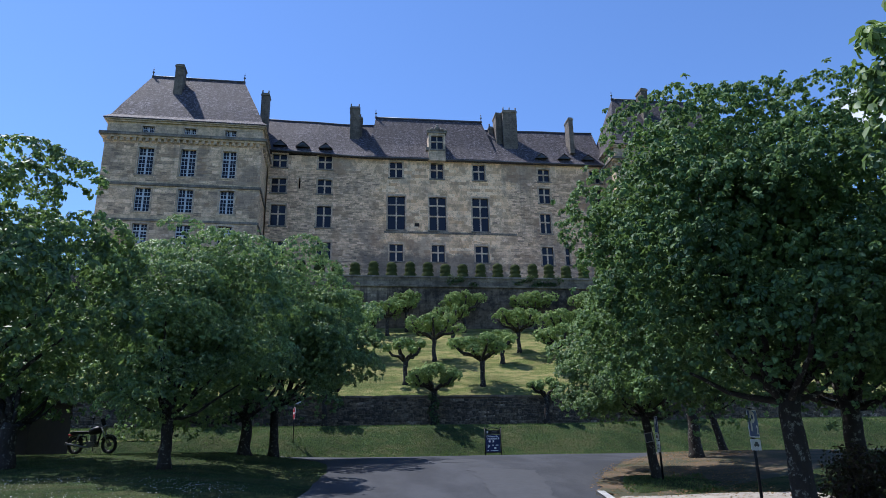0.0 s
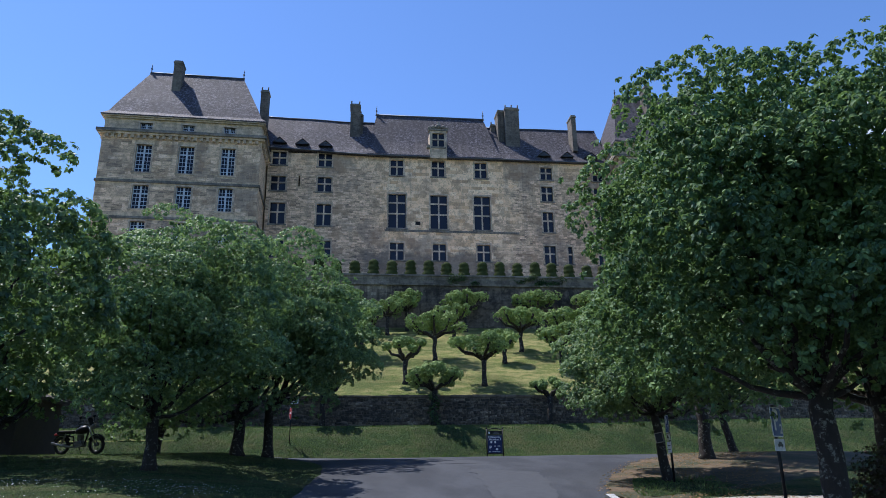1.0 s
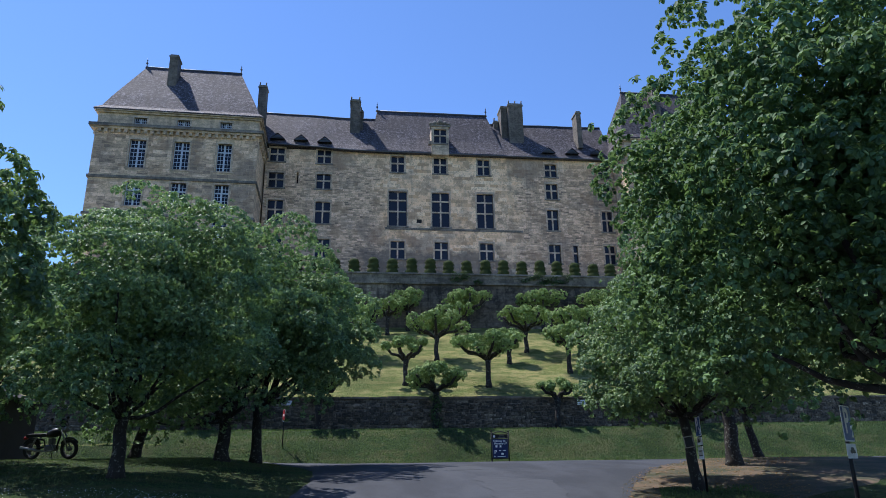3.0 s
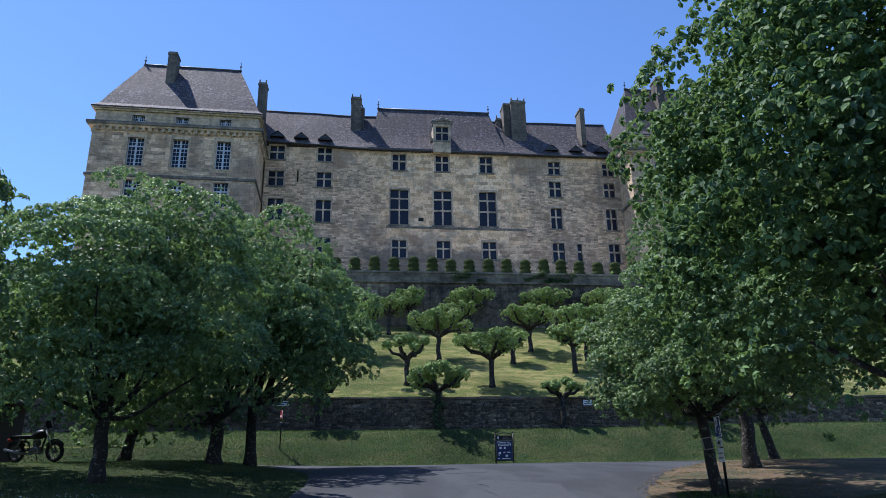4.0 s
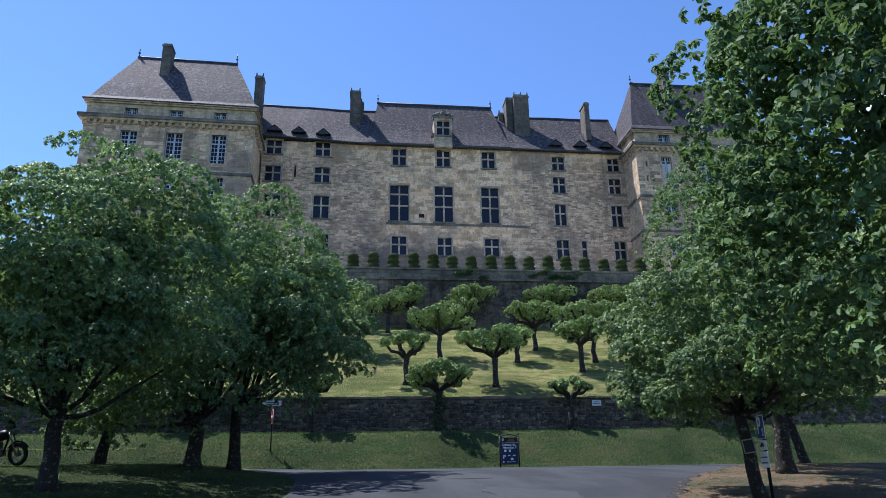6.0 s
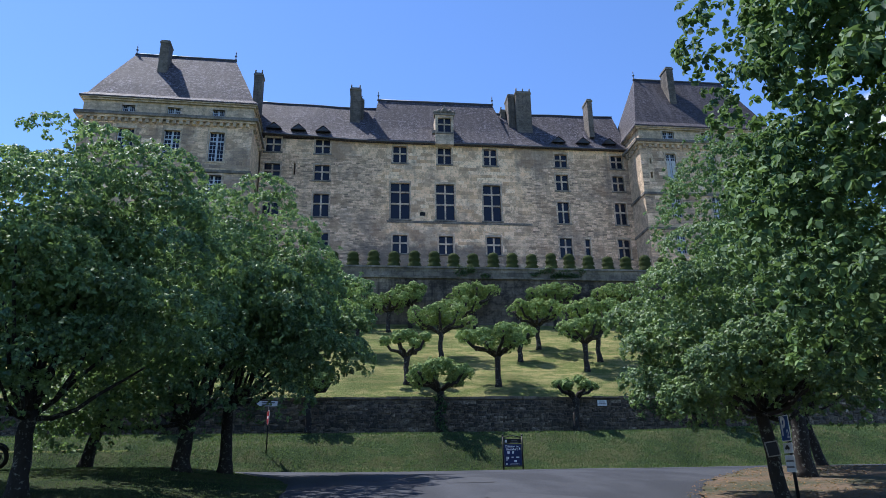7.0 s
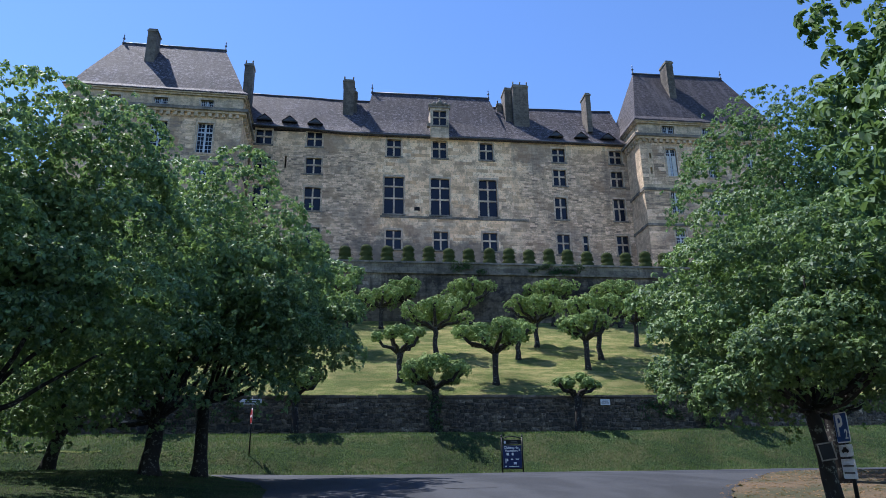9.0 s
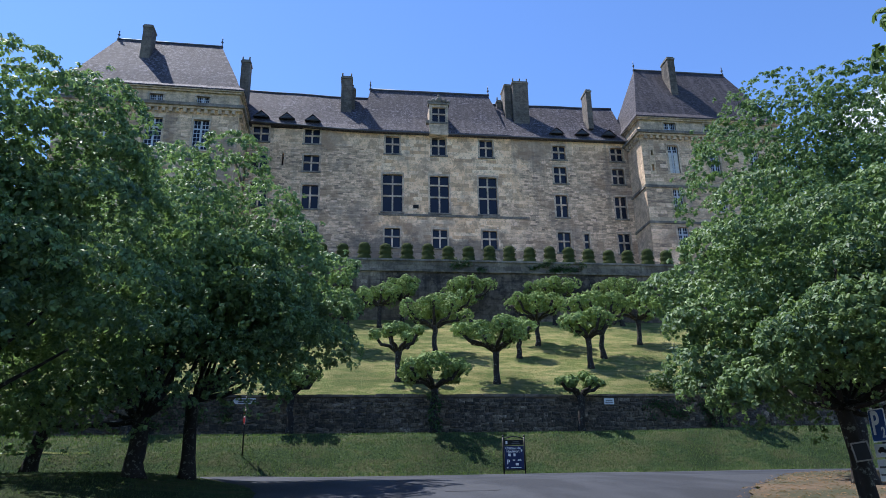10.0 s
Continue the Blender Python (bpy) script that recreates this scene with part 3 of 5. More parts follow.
tube(bm, [(x, 73.0, eave_z(x) - 0.05) for x in steps((-10.0, 29.6, 1.5))], [0.09] * len(steps((-10.0, 29.6, 1.5))), 6)
part("gutter", bm, LEAD, wing)


def hipped(bm, x0, x1, y0, y1, ze, rx0, rx1, ry, zr, flare=0.9):
    """A hipped roof with eaves that kick out."""
    k = 0.16
    def ring(f, z):
        return [(x0 + (rx0 - x0) * f, y0 + (ry - y0) * f, z), (x1 + (rx1 - x1) * f, y0 + (ry - y0) * f, z), (x1 + (rx1 - x1) * f, y1 + (ry - y1) * f, z), (x0 + (rx0 - x0) * f, y1 + (ry - y1) * f, z)]
    levels = [ring(0, ze - 0.12), ring(0, ze), ring(k, ze + (zr - ze) * k * flare * 0.62), ring(2.2 * k, ze + (zr - ze) * 2.2 * k * 0.88), ring(1.0, zr)]
    rings = [[bm.verts.new(p) for p in lv] for lv in levels]
    for a, b in zip(rings, rings[1:]):
        for i in range(4):
            j = (i + 1) % 4
            bm.faces.new((a[i], a[j], b[j], b[i]))
    bm.faces.new(rings[0][::-1])
    bmesh.ops.remove_doubles(bm, verts=bm.verts, dist=0.0005)
    return bm


def finial(parent, x, y, z, h=1.1):
    part("finial", lathe(bmesh.new(), [(0.16, -0.1), (0.10, 0.15), (0.05, 0.25), (0.05, h * 0.35), (0.15, h * 0.45), (0.05, h * 0.56), (0.03, h * 0.7), (0.08, h * 0.76), (0.02, h * 0.84), (0.012, h)], (x, y, z), 8), LEAD, parent)


def chimney(parent, x0, x1, y0, y1, z0, z1, material=TRIM, pots=0):
    bm = bmesh.new()
    box(bm, x0, x1, y0, y1, z0, z1 - 0.35)
    stack = part("chimney", bm, material, parent)
    bm = bmesh.new()
    box(bm, x0 - 0.07, x1 + 0.07, y0 - 0.07, y1 + 0.07, z1 - 0.35, z1 - 0.18)
    box(bm, x0 + 0.02, x1 - 0.02, y0 + 0.02, y1 - 0.02, z1 - 0.18, z1)
    part("cap", bm, LEDGE, stack)
    for i in range(pots):
        cx = x0 + 0.1 + (x1 - x0 - 0.2) * i / max(1, pots - 1)
        part("pot", lathe(bmesh.new(), [(0.09, 0), (0.07, 0.2), (0.10, 0.34)], (cx, y0 + 0.12, z1), 6), LEDGE, stack)
    return stack


part("centre_roof", hipped(bmesh.new(), 0.95, 16.75, 72.95, 82.3, 36.05, 2.1, 15.4, 77.3, 43.25, 1.35), ROOF, wing)
bm = bmesh.new()
tube(bm, [(2.1, 77.3, 43.28), (15.4, 77.3, 43.28)], [0.13, 0.13], 6)
part("ridge", bm, LEAD, wing)
finial(wing, 2.1, 77.3, 43.3, 1.2)
finial(wing, 15.4, 77.3, 43.3, 1.2)
chimney(wing, -11.5, -10.6, 74.4, 75.6, 38.5, 44.4, CHIMNEY, 2)
chimney(wing, -1.05, 0.1, 75.5, 76.9, 38.5, 43.75, CHIMNEY, 2)
chimney(wing, 0.1, 0.45, 75.9, 77.2, 38.5, 42.6, CHIMNEY, 1)
chimney(wing, 17.75, 19.5, 75.1, 76.5, 38.5, 44.0, CHIMNEY, 3)
chimney(wing, 16.95, 17.7, 75.7, 77.5, 38.5, 43.9, CHIMNEY)
chimney(wing, 16.3, 16.85, 77.0, 78.0, 39.5, 42.6, CHIMNEY, 1)
chimney(wing, 25.85, 26.42, 74.3, 75.9, 38.0, 42.9, CHIMNEY)


def eyebrow(parent, x, z, y, w=0.8, h=0.7):
    """A small gabled vent in the roof slope."""
    bm = bmesh.new()
    back = 1.5
    a = [bm.verts.new(p) for p in ((x - w, y, z), (x + w, y, z), (x, y, z + h))]
    b = [bm.verts.new(p) for p in ((x - w, y + back, z + 0.3), (x + w, y + back, z + 0.3), (x, y + back, z + h + 0.12))]
    for q in ((0, 2), (2, 1)):
        bm.faces.new((a[q[0]], a[q[1]], b[q[1]], b[q[0]]))
    bm.faces.new((a[1], a[0], b[0], b[1]))
    d = part("roof_vent", bm, ROOF, parent)
    bm = bmesh.new()
    poly(bm, ((x - w + 0.1, y + 0.1, z + 0.05), (x + w - 0.1, y + 0.1, z + 0.05), (x, y + 0.1, z + h - 0.1)))
    part("louvre", bm, LEAD, d)
    bm = bmesh.new()
    for k in (0.25, 0.5):
        hw = (w - 0.1) * (1 - k)
        box(bm, x - hw, x + hw, y + 0.04, y + 0.09, z + h * k - 0.03, z + h * k + 0.03)
    part("slat", bm, LEAD, d)


for x in (-8.9, -6.35, -3.75, 21.9, 24.7, 27.7):
    eyebrow(wing, x, eave_z(x) + 0.75, 73.25)

# stone dormer
DY = 72.92     # its front stands clear of the eaves
dormer = part("dormer", pierced(8.2, 10.17, 35.72, 39.2, DY - 0.04, DY + 0.5, [(8.5, 9.88, 37.2, 38.9)]), TRIM, wing, "carved limestone dormer with crossed mullions")
bm = bmesh.new()
box(bm, 8.2, 8.45, DY + 0.5, DY + 3.0, 36.0, 39.1)
box(bm, 9.92, 10.17, DY + 0.5, DY + 3.0, 36.0, 39.1)
box(bm, 8.45, 9.92, DY + 0.6, DY + 0.7, 36.0, 39.1)
part("cheek", bm, TRIM, dormer)
bm = bmesh.new()
box(bm, 8.05, 10.32, DY - 0.16, DY + 0.6, 39.2, 39.4)
for x, r, z in ((8.15, 0.22, 39.55), (8.6, 0.28, 39.65), (9.19, 0.36, 39.75), (9.78, 0.28, 39.65), (10.22, 0.22, 39.55), (9.19, 0.18, 40.2)):
    lathe(bm, [(r * 0.5, -r), (r, -r * 0.3), (r * 0.9, r * 0.4), (r * 0.4, r)], (x, DY, z), 8)
part("pediment", bm, LEDGE, dormer)
bm = bmesh.new()
box(bm, 7.85, 8.196, DY - 0.1, DY + 0.4, 37.0, 37.35)
part("corbel", bm, LEDGE, dormer)
bm = bmesh.new()
xa, xb, za, zb = 8.5, 9.88, 37.2, 38.9
box(bm, 9.12, 9.26, DY + 0.1, DY + 0.28, za, zb)
box(bm, xa, xb, DY + 0.105, DY + 0.275, 38.1, 38.24)
part("mullion", bm, TRIM, dormer)
bm = bmesh.new()
box(bm, xa, xb, DY + 0.2, DY + 0.21, za, zb)
part("pane", bm, GLASS, dormer)
bm = bmesh.new()
box(bm, 8.3, 10.1, DY - 0.15, DY - 0.04, 36.95, 37.15)
part("sill", bm, LEDGE, dormer)


def casement(parent, h, y, nx, nz, shut=False):
    """A tall wooden casement of small panes in a dressed surround."""
    xa, xb, za, zb = h
    bm = bmesh.new()
    w = 0.17
    for x0, x1, z0, z1 in ((xa - w, xa, za, zb), (xb, xb + w, za, zb), (xa - w, xb + w, zb, zb + 0.2), (xa - w - 0.1, xb + w + 0.1, za - 0.16, za - 0.004)):
        box(bm, x0, x1, y - 0.06, y + 0.1, z0, z1)
    win = part("window", bm, TRIM, parent)
    bm = bmesh.new()
    xm = (xa + xb) / 2
    for x0, x1 in ((xa, xa + 0.07), (xb - 0.07, xb), (xm - 0.09, xm + 0.09)):
        box(bm, x0, x1, y + 0.2, y + 0.28, za, zb)
    for k in range(1, nz):
        z = za + (zb - za) * k / nz
        t = 0.07 if k == nz - 2 and nz > 4 else 0.022
        box(bm, xa + 0.07, xb - 0.07, y + 0.215, y + 0.27, z - t, z + t)
    for k in range(1, nx):
        if 2 * k != nx:
            x = xa + (xb - xa) * k / nx
            box(bm, x - 0.02, x + 0.02, y + 0.218, y + 0.268, za, zb)
    part("frame", bm, FRAMEW, win)
    bm = bmesh.new()
    box(bm, xa, xb, y + 0.235, y + 0.245, za, zb)
    part("pane", bm, GLASS, win)
    if shut:
        bm = bmesh.new()
        for x0, x1 in ((xa + 0.02, xm - 0.16), (xm + 0.1, xb - 0.02)):
            box(bm, x0, x1, y + 0.12, y + 0.16, za, zb - 0.75)
            for k in range(14):
                z = za + 0.1 + (zb - za - 0.95) * k / 14
                box(bm, x0 + 0.04, x1 - 0.04, y + 0.095, y + 0.12, z, z + 0.09)
        part("shutter", bm, BLIND, win)
    return win


def pavilion(name, loc, rz, W, D, ze, rows, attic, ridge, chim, label, shut_first=False, slits=(), tiles=ROOF_OLD):
    """A corner pavilion in its own frame: front along x from 0 to W at y = 0, D deep, with eaves at ze."""
    pv = empty(name, loc, rz)
    tagged(pv, label, "castle pavilion", "castle pavilions")
    z0 = 17.5
    body = [h for r in rows for h in r]
    part("wall", pierced(0, W, z0, ze - 1.75, 0, 0.8, body + list(slits)), PAV, pv)
    part("attic_wall", pierced(0.06, W - 0.06, ze - 1.75, ze, 0.06, 0.8, attic), PAV, pv)
    for x0, x1, nm in ((0, 0.8, "side_wall"), (W - 0.8, W, "side_wall")):
        bm = bmesh.new()
        box(bm, x0, x1, 0.8, D, z0, ze)
        part(nm, bm, PAV, pv)
    bm = bmesh.new()
    box(bm, 0.8, W - 0.8, D - 0.8, D, z0, ze)
    part("back_wall", bm, PAV, pv)
    # added sheet, blackened to imitate the shade in the pavilion's rooms
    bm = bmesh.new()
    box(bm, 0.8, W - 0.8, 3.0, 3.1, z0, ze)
    part("room_shade_sheet", bm, VOID, pv)

    def band(nm, za, zb, out, material):
        bm = bmesh.new()
        box(bm, -out, W + out, -out, 0.0, za, zb)
        box(bm, -out, 0.0, 0.0, D, za, zb)
        box(bm, W, W + out, 0.0, D, za, zb)
        return part(nm, bm, material, pv)

    band("eaves_cornice", ze - 0.22, ze - 0.01, 0.30, TRIM)
    band("eaves_cornice", ze - 0.38, ze - 0.22, 0.14, TRIM)
    band("ledge", ze - 2.02, ze - 1.72, 0.52, LEDGE)
    band("cornice", ze - 2.22, ze - 2.02, 0.32, TRIM)
    band("string_course", 29.35, 29.62, 0.14, LEDGE)
    band("string_course", 25.52, 25.76, 0.12, LEDGE)
    n = int(W / 0.62)
    me = None
    for i in range(n):
        x = 0.15 + (W - 0.3) * (i + 0.5) / n
        if me is None:
            bm = bmesh.new()
            box(bm, -0.15, 0.15, -0.26, 0.0, ze - 2.58, ze - 2.222)
            ob = part("corbel", bm, TRIM, pv)
            me = ob.data
        else:
            ob = new("corbel", me)
            ob.parent = pv
        ob.location.x = x
    m = int(D / 0.62)
    for i in range(m):
        for x in (0.0, W):
            ob = new("corbel", me)
            ob.parent = pv
            ob.matrix_basis = pose(x, 0.15 + (D - 0.3) * (i + 0.5) / m, 0, 0, 0, -90 if x == 0.0 else 90)
    rx0, rx1, zr = ridge
    part("roof", hipped(bmesh.new(), -0.35, W + 0.35, -0.35, D + 0.35, ze, rx0, rx1, D / 2, zr), tiles, pv)
    bm = bmesh.new()
    tube(bm, [(rx0, D / 2, zr + 0.02), (rx1, D / 2, zr + 0.02)], [0.12, 0.12], 6)
    part("ridge", bm, LEAD, pv)
    finial(pv, rx0, D / 2, zr, 1.2)
    finial(pv, rx1, D / 2, zr, 1.2)
    chimney(pv, *chim)
    first = shut_first
    for r in rows:
        for h in r:
            casement(pv, h, 0.0, 4, 7 if h[3] - h[2] > 2.7 else 6, first)
            first = False
    for h in attic:
        casement(pv, h, 0.06, 6, 3)
    PAVILIONS.append((pv, W, ze, rows + [list(slits)]))
    return pv


LW = 15.7
PAVILIONS = []
pavilion("castle_pavilion", (-25.74, 67.55, 0), 1.8, LW, 10.4, 36.75,
         [[(3.43, 4.93, 30.55, 33.55), (7.6, 9.08, 30.55, 33.55), (11.75, 13.15, 30.55, 33.55)],
          [(3.55, 5.05, 26.6, 29.1), (7.7, 9.15, 26.6, 29.1), (11.8, 13.2, 26.6, 29.1)],
          [(3.7, 5.1, 23.2, 25.25), (7.8, 9.2, 23.2, 25.25), (11.85, 13.25, 23.2, 25.25)]],
         [(3.5, 4.7, 35.2, 36.0), (7.65, 8.85, 35.2, 36.0), (11.8, 12.95, 35.2, 36.0)],
         (2.4, 12.55, 44.9), (5.3, 6.2, 3.1, 4.5, 38.0, 45.5, CHIMNEY),
         "square limestone corner pavilion with a steep hipped stone-tiled roof")
pavilion("castle_pavilion", (29.6, 70.0, 0), 0.0, 15.4, 9.2, 37.3,
         [[(2.75, 3.85, 31.0, 34.1), (7.2, 8.3, 31.0, 34.1), (11.6, 12.7, 31.0, 34.1)],
          [(2.75, 3.85, 26.9, 29.3), (7.2, 8.3, 26.9, 29.3), (11.6, 12.7, 26.9, 29.3)],
          [(2.75, 3.85, 23.0, 25.2), (7.2, 8.3, 23.0, 25.2), (11.6, 12.7, 23.0, 25.2)]],
         [(2.7, 4.0, 35.75, 36.75), (7.1, 8.4, 35.75, 36.75), (11.5, 12.8, 35.75, 36.75)],
         (2.3, 13.0, 45.9), (5.2, 6.0, 2.2, 3.8, 38.5, 46.3, CHIMNEY),
         "limestone corner pavilion with white shutters and a hipped stone-tiled roof", True,
         [(0.95, 1.13, 32.9, 33.5), (0.9, 1.12, 31.2, 31.9)], ROOF_DARK)


# ---- terraces ----
upper = empty("terrace_wall")
tagged(upper, "tall dark weathered stone retaining wall below the castle terrace", "retaining wall", kind="structure")
bm = bmesh.new()
box(bm, -60, 75, 62.0, 62.7, 12.5, 17.72)
part("wall", bm, UPPER, upper)
bm = bmesh.new()
box(bm, -60, 75, 61.84, 62.7, 17.72, 17.9)
box(bm, -60, 75, 62.02, 62.6, 17.9, 18.63)
part("parapet", bm, PARAPET, upper)
bm = bmesh.new()
for i in range(-30, 37):
    box(bm, i * 2.0 + 0.01, i * 2.0 + 1.99, 61.92, 62.7, 18.63, 18.78)
part("coping", bm, LEDGE, upper)

lower = empty("garden_wall")
tagged(lower, "low rubble-stone garden wall above the grassy bank", "retaining wall", kind="structure")
bm = bmesh.new()
box(bm, -60, 70, 41.42, 41.95, 3.2, 5.75)
part("core", bm, RUBBLE, lower)


# ---- trees ----
KITE = ([(0, 0, 0), (0.5, 0, -0.07), (1, 0, -0.22), (0.42, 0.36, 0.05), (0.42, -0.36, 0.05)], [[0, 1, 3], [1, 2, 3], [0, 4, 1], [1, 4, 2]])
FOLD = ([(0, 0, 0), (0.45, 0.33, 0.06), (1, 0, -0.16), (0.45, -0.33, 0.06)], [[0, 2, 1], [0, 3, 2]])
OVATE = ([(0, 0, 0), (1, 0, -0.22), (0.28, 0.27, 0.06), (0.68, 0.32, 0.0), (0.28, -0.27, 0.06), (0.68, -0.32, 0.0)],
         [[0, 1, 3], [0, 3, 2], [0, 4, 5], [0, 5, 1]])


def leaf_mesh(name, p, nrm, ax, s, material, parent, label="", shape=KITE):
    """Folded leaves at p, with normals nrm, pointing along ax, s long, as one mesh."""
    n = len(p)
    ax = ax - nrm * (ax * nrm).sum(1)[:, None]
    ax /= np.linalg.norm(ax, axis=1)[:, None]
    sd = np.cross(nrm, ax)
    loc, tris = shape
    V = np.stack([p + s * (a * ax + b * sd + c * nrm) for a, b, c in loc], 1).reshape(-1, 3)
    F = ((np.arange(n) * len(loc))[:, None, None] + np.array(tris)[None]).reshape(-1, 3)
    me = bpy.data.meshes.new(name)
    me.vertices.add(len(V))
    me.vertices.foreach_set("co", V.astype(np.float32).ravel())
    me.loops.add(F.size)
    me.loops.foreach_set("vertex_index", F.astype(np.int32).ravel())
    me.polygons.add(len(F))
    me.polygons.foreach_set("loop_start", (np.arange(len(F)) * 3).astype(np.int32))
    me.polygons.foreach_set("loop_total", np.full(len(F), 3, np.int32))
    me.polygons.foreach_set("use_smooth", np.ones(len(F), bool))
    me.update(calc_edges=True)
    me.materials.append(material)
    ob = new(name, me)
    ob.parent = parent
    if label:
        tagged(ob, label)
    return ob


def unit(v):
    return v / np.linalg.norm(v, axis=1)[:, None]


def tufted(name, blobs, n, size, seed, material, parent, per=9, centre=None, fill=None, shape=KITE, fringe=0.03, below=0.14, lift=0.55):
    """A crown of drooping rosettes on the skins of many clumps, with loose inner leaves where fill gives the envelope."""
    rng = np.random.default_rng(seed)
    C = np.array([b[0] for b in blobs], float)
    R = np.array([b[1] for b in blobs], float)
    area = R[:, 0] * R[:, 1] + R[:, 0] * R[:, 2] + R[:, 1] * R[:, 2]
    m = n // per
    idx = rng.choice(len(blobs), m, p=area / area.sum())
    d = unit(rng.normal(size=(m, 3)))
    if centre is not None:
        d = unit(d + 0.55 * unit(C[idx] - np.array(centre) + 1e-6))
    flip = (d[:, 2] < -0.15) & (rng.random(m) > below)
    d[:, 2] = np.where(flip, -d[:, 2], d[:, 2])
    rad = np.where(rng.random(m) < fringe, rng.uniform(1.05, 1.3, m), rng.uniform(0.86, 1.04, m))
    P = C[idx] + d * R[idx] * rad[:, None]
    A = unit(d * 0.75 + np.array([0, 0, lift]) + rng.normal(0, 0.22, (m, 3)))
    U = unit(np.cross(A, np.array([0.31, 0.87, 0.38])))
    W = np.cross(A, U)
    P, A, U, W = (np.repeat(v, per, 0) for v in (P, A, U, W))
    k = m * per
    phi = np.tile(np.arange(per) * 2.39996, m) + rng.uniform(-0.4, 0.4, k) + np.repeat(rng.uniform(0, 6.28, m), per)
    droop = rng.uniform(0.15, 0.95, k)[:, None]
    out = np.cos(phi)[:, None] * U + np.sin(phi)[:, None] * W
    ax = out * np.cos(droop) - A * np.sin(droop)
    nrm = unit(A * np.cos(droop) + out * np.sin(droop) + rng.normal(0, 0.16, (k, 3)))
    ln = size * rng.uniform(0.7, 1.25, k)[:, None]
    P = P + out * ln * 0.12 + A * size * rng.uniform(-0.3, 0.3, k)[:, None]
    if fill is not None:
        c, r = np.array(fill[0], float), np.array(fill[1], float)
        q = int(n * 0.09)
        e = unit(rng.normal(size=(q, 3)))
        P = np.concatenate([P, c + e * r * rng.uniform(0.2, 0.6, q)[:, None]])
        ax = np.concatenate([ax, unit(rng.normal(size=(q, 3)))])
        nrm = np.concatenate([nrm, unit(e + rng.normal(0, 0.5, (q, 3)))])
        ln = np.concatenate([ln, np.full((q, 1), size * 1.6)])
    return leaf_mesh(name, P, nrm, ax, ln, material, parent, "", shape)


def leaf_cloud(name, blobs, n, size, seed, material, parent, down=0.35, spread=0.22, label="", hollow=0.0, flat=0.5):
    """A crown: single folded leaves scattered over the skins of many clumps."""
    rng = np.random.default_rng(seed)
    C = np.array([b[0] for b in blobs], float)
    R = np.array([b[1] for b in blobs], float)
    area = (R[:, 0] * R[:, 1] + R[:, 0] * R[:, 2] + R[:, 1] * R[:, 2]) ** 1.0
    idx = rng.choice(len(blobs), n, p=area / area.sum())
    d = rng.normal(size=(n, 3))
    d /= np.linalg.norm(d, axis=1)[:, None]
    d[:, 2] = np.where(rng.random(n) < hollow, np.abs(d[:, 2]), d[:, 2])
    d /= np.linalg.norm(d, axis=1)[:, None]
    rad = 1.0 - np.abs(rng.normal(0, spread, n)) + rng.uniform(-0.02, 0.10, n)
    p = C[idx] + d * R[idx] * rad[:, None]
    up = np.array([0, 0, 1.0])
    nrm = d * (1.12 - flat) + up * flat + rng.normal(0, 0.34, (n, 3))
    nrm /= np.linalg.norm(nrm, axis=1)[:, None]
    ax = d * np.array([1, 1, 0.3]) - up * down + rng.normal(0, 0.45, (n, 3))
    s = size * rng.uniform(0.6, 1.3, n)[:, None]
    return leaf_mesh(name, p, nrm, ax, s, material, parent, label)


def crown_blobs(centre, radii, k, clump, seed):
    """Flat sprays scattered through an egg-shaped envelope, some poking out of it, with gaps between."""
    rng = np.random.default_rng(seed)
    c, r = np.array(centre, float), np.array(radii, float)
    out = []
    k = int(k * 1.2)
    for i in range(k):
        z = 1 - 2 * (i + 0.5) / k
        a = i * 2.39996 + rng.uniform(-0.5, 0.5)
        q = max(0.0, 1 - z * z) ** (0.5 if z > 0 else 0.27)
        d = np.array([q * math.cos(a), q * math.sin(a), z])
        f = rng.uniform(0.62, 0.9) if rng.random() < 0.9 else rng.uniform(0.88, 0.96)
        s = clump * rng.uniform(0.7, 1.35)
        out.append((c + d * r * f, (s, s, s * rng.uniform(0.48, 0.68))))
    for i in range(k // 4):
        d = rng.normal(size=3)
        d /= np.linalg.norm(d)
        s = clump * 1.1
        out.append((c + d * r * rng.uniform(0.1, 0.55), (s, s, s * 0.7)))
    return out


def limb(bm, a, b, r0, r1, seed, seg=6, n=5):
    rng = random.Random(seed)
    a, b = Vector(a), Vector(b)
    pts = []
    for i in range(n + 1):
        t = i / n
        p = a.lerp(b, t) + Vector((0, 0, -0.10 * (b - a).length * math.sin(math.pi * t) * (1 if b.z > a.z else -1)))
        if 0 < i < n:
            p += Vector((rng.uniform(-1, 1), rng.uniform(-1, 1), rng.uniform(-1, 1))) * 0.035 * (b - a).length
        pts.append(p)
    tube(bm, pts, [r0 + (r1 - r0) * i / n for i in range(n + 1)], seg)


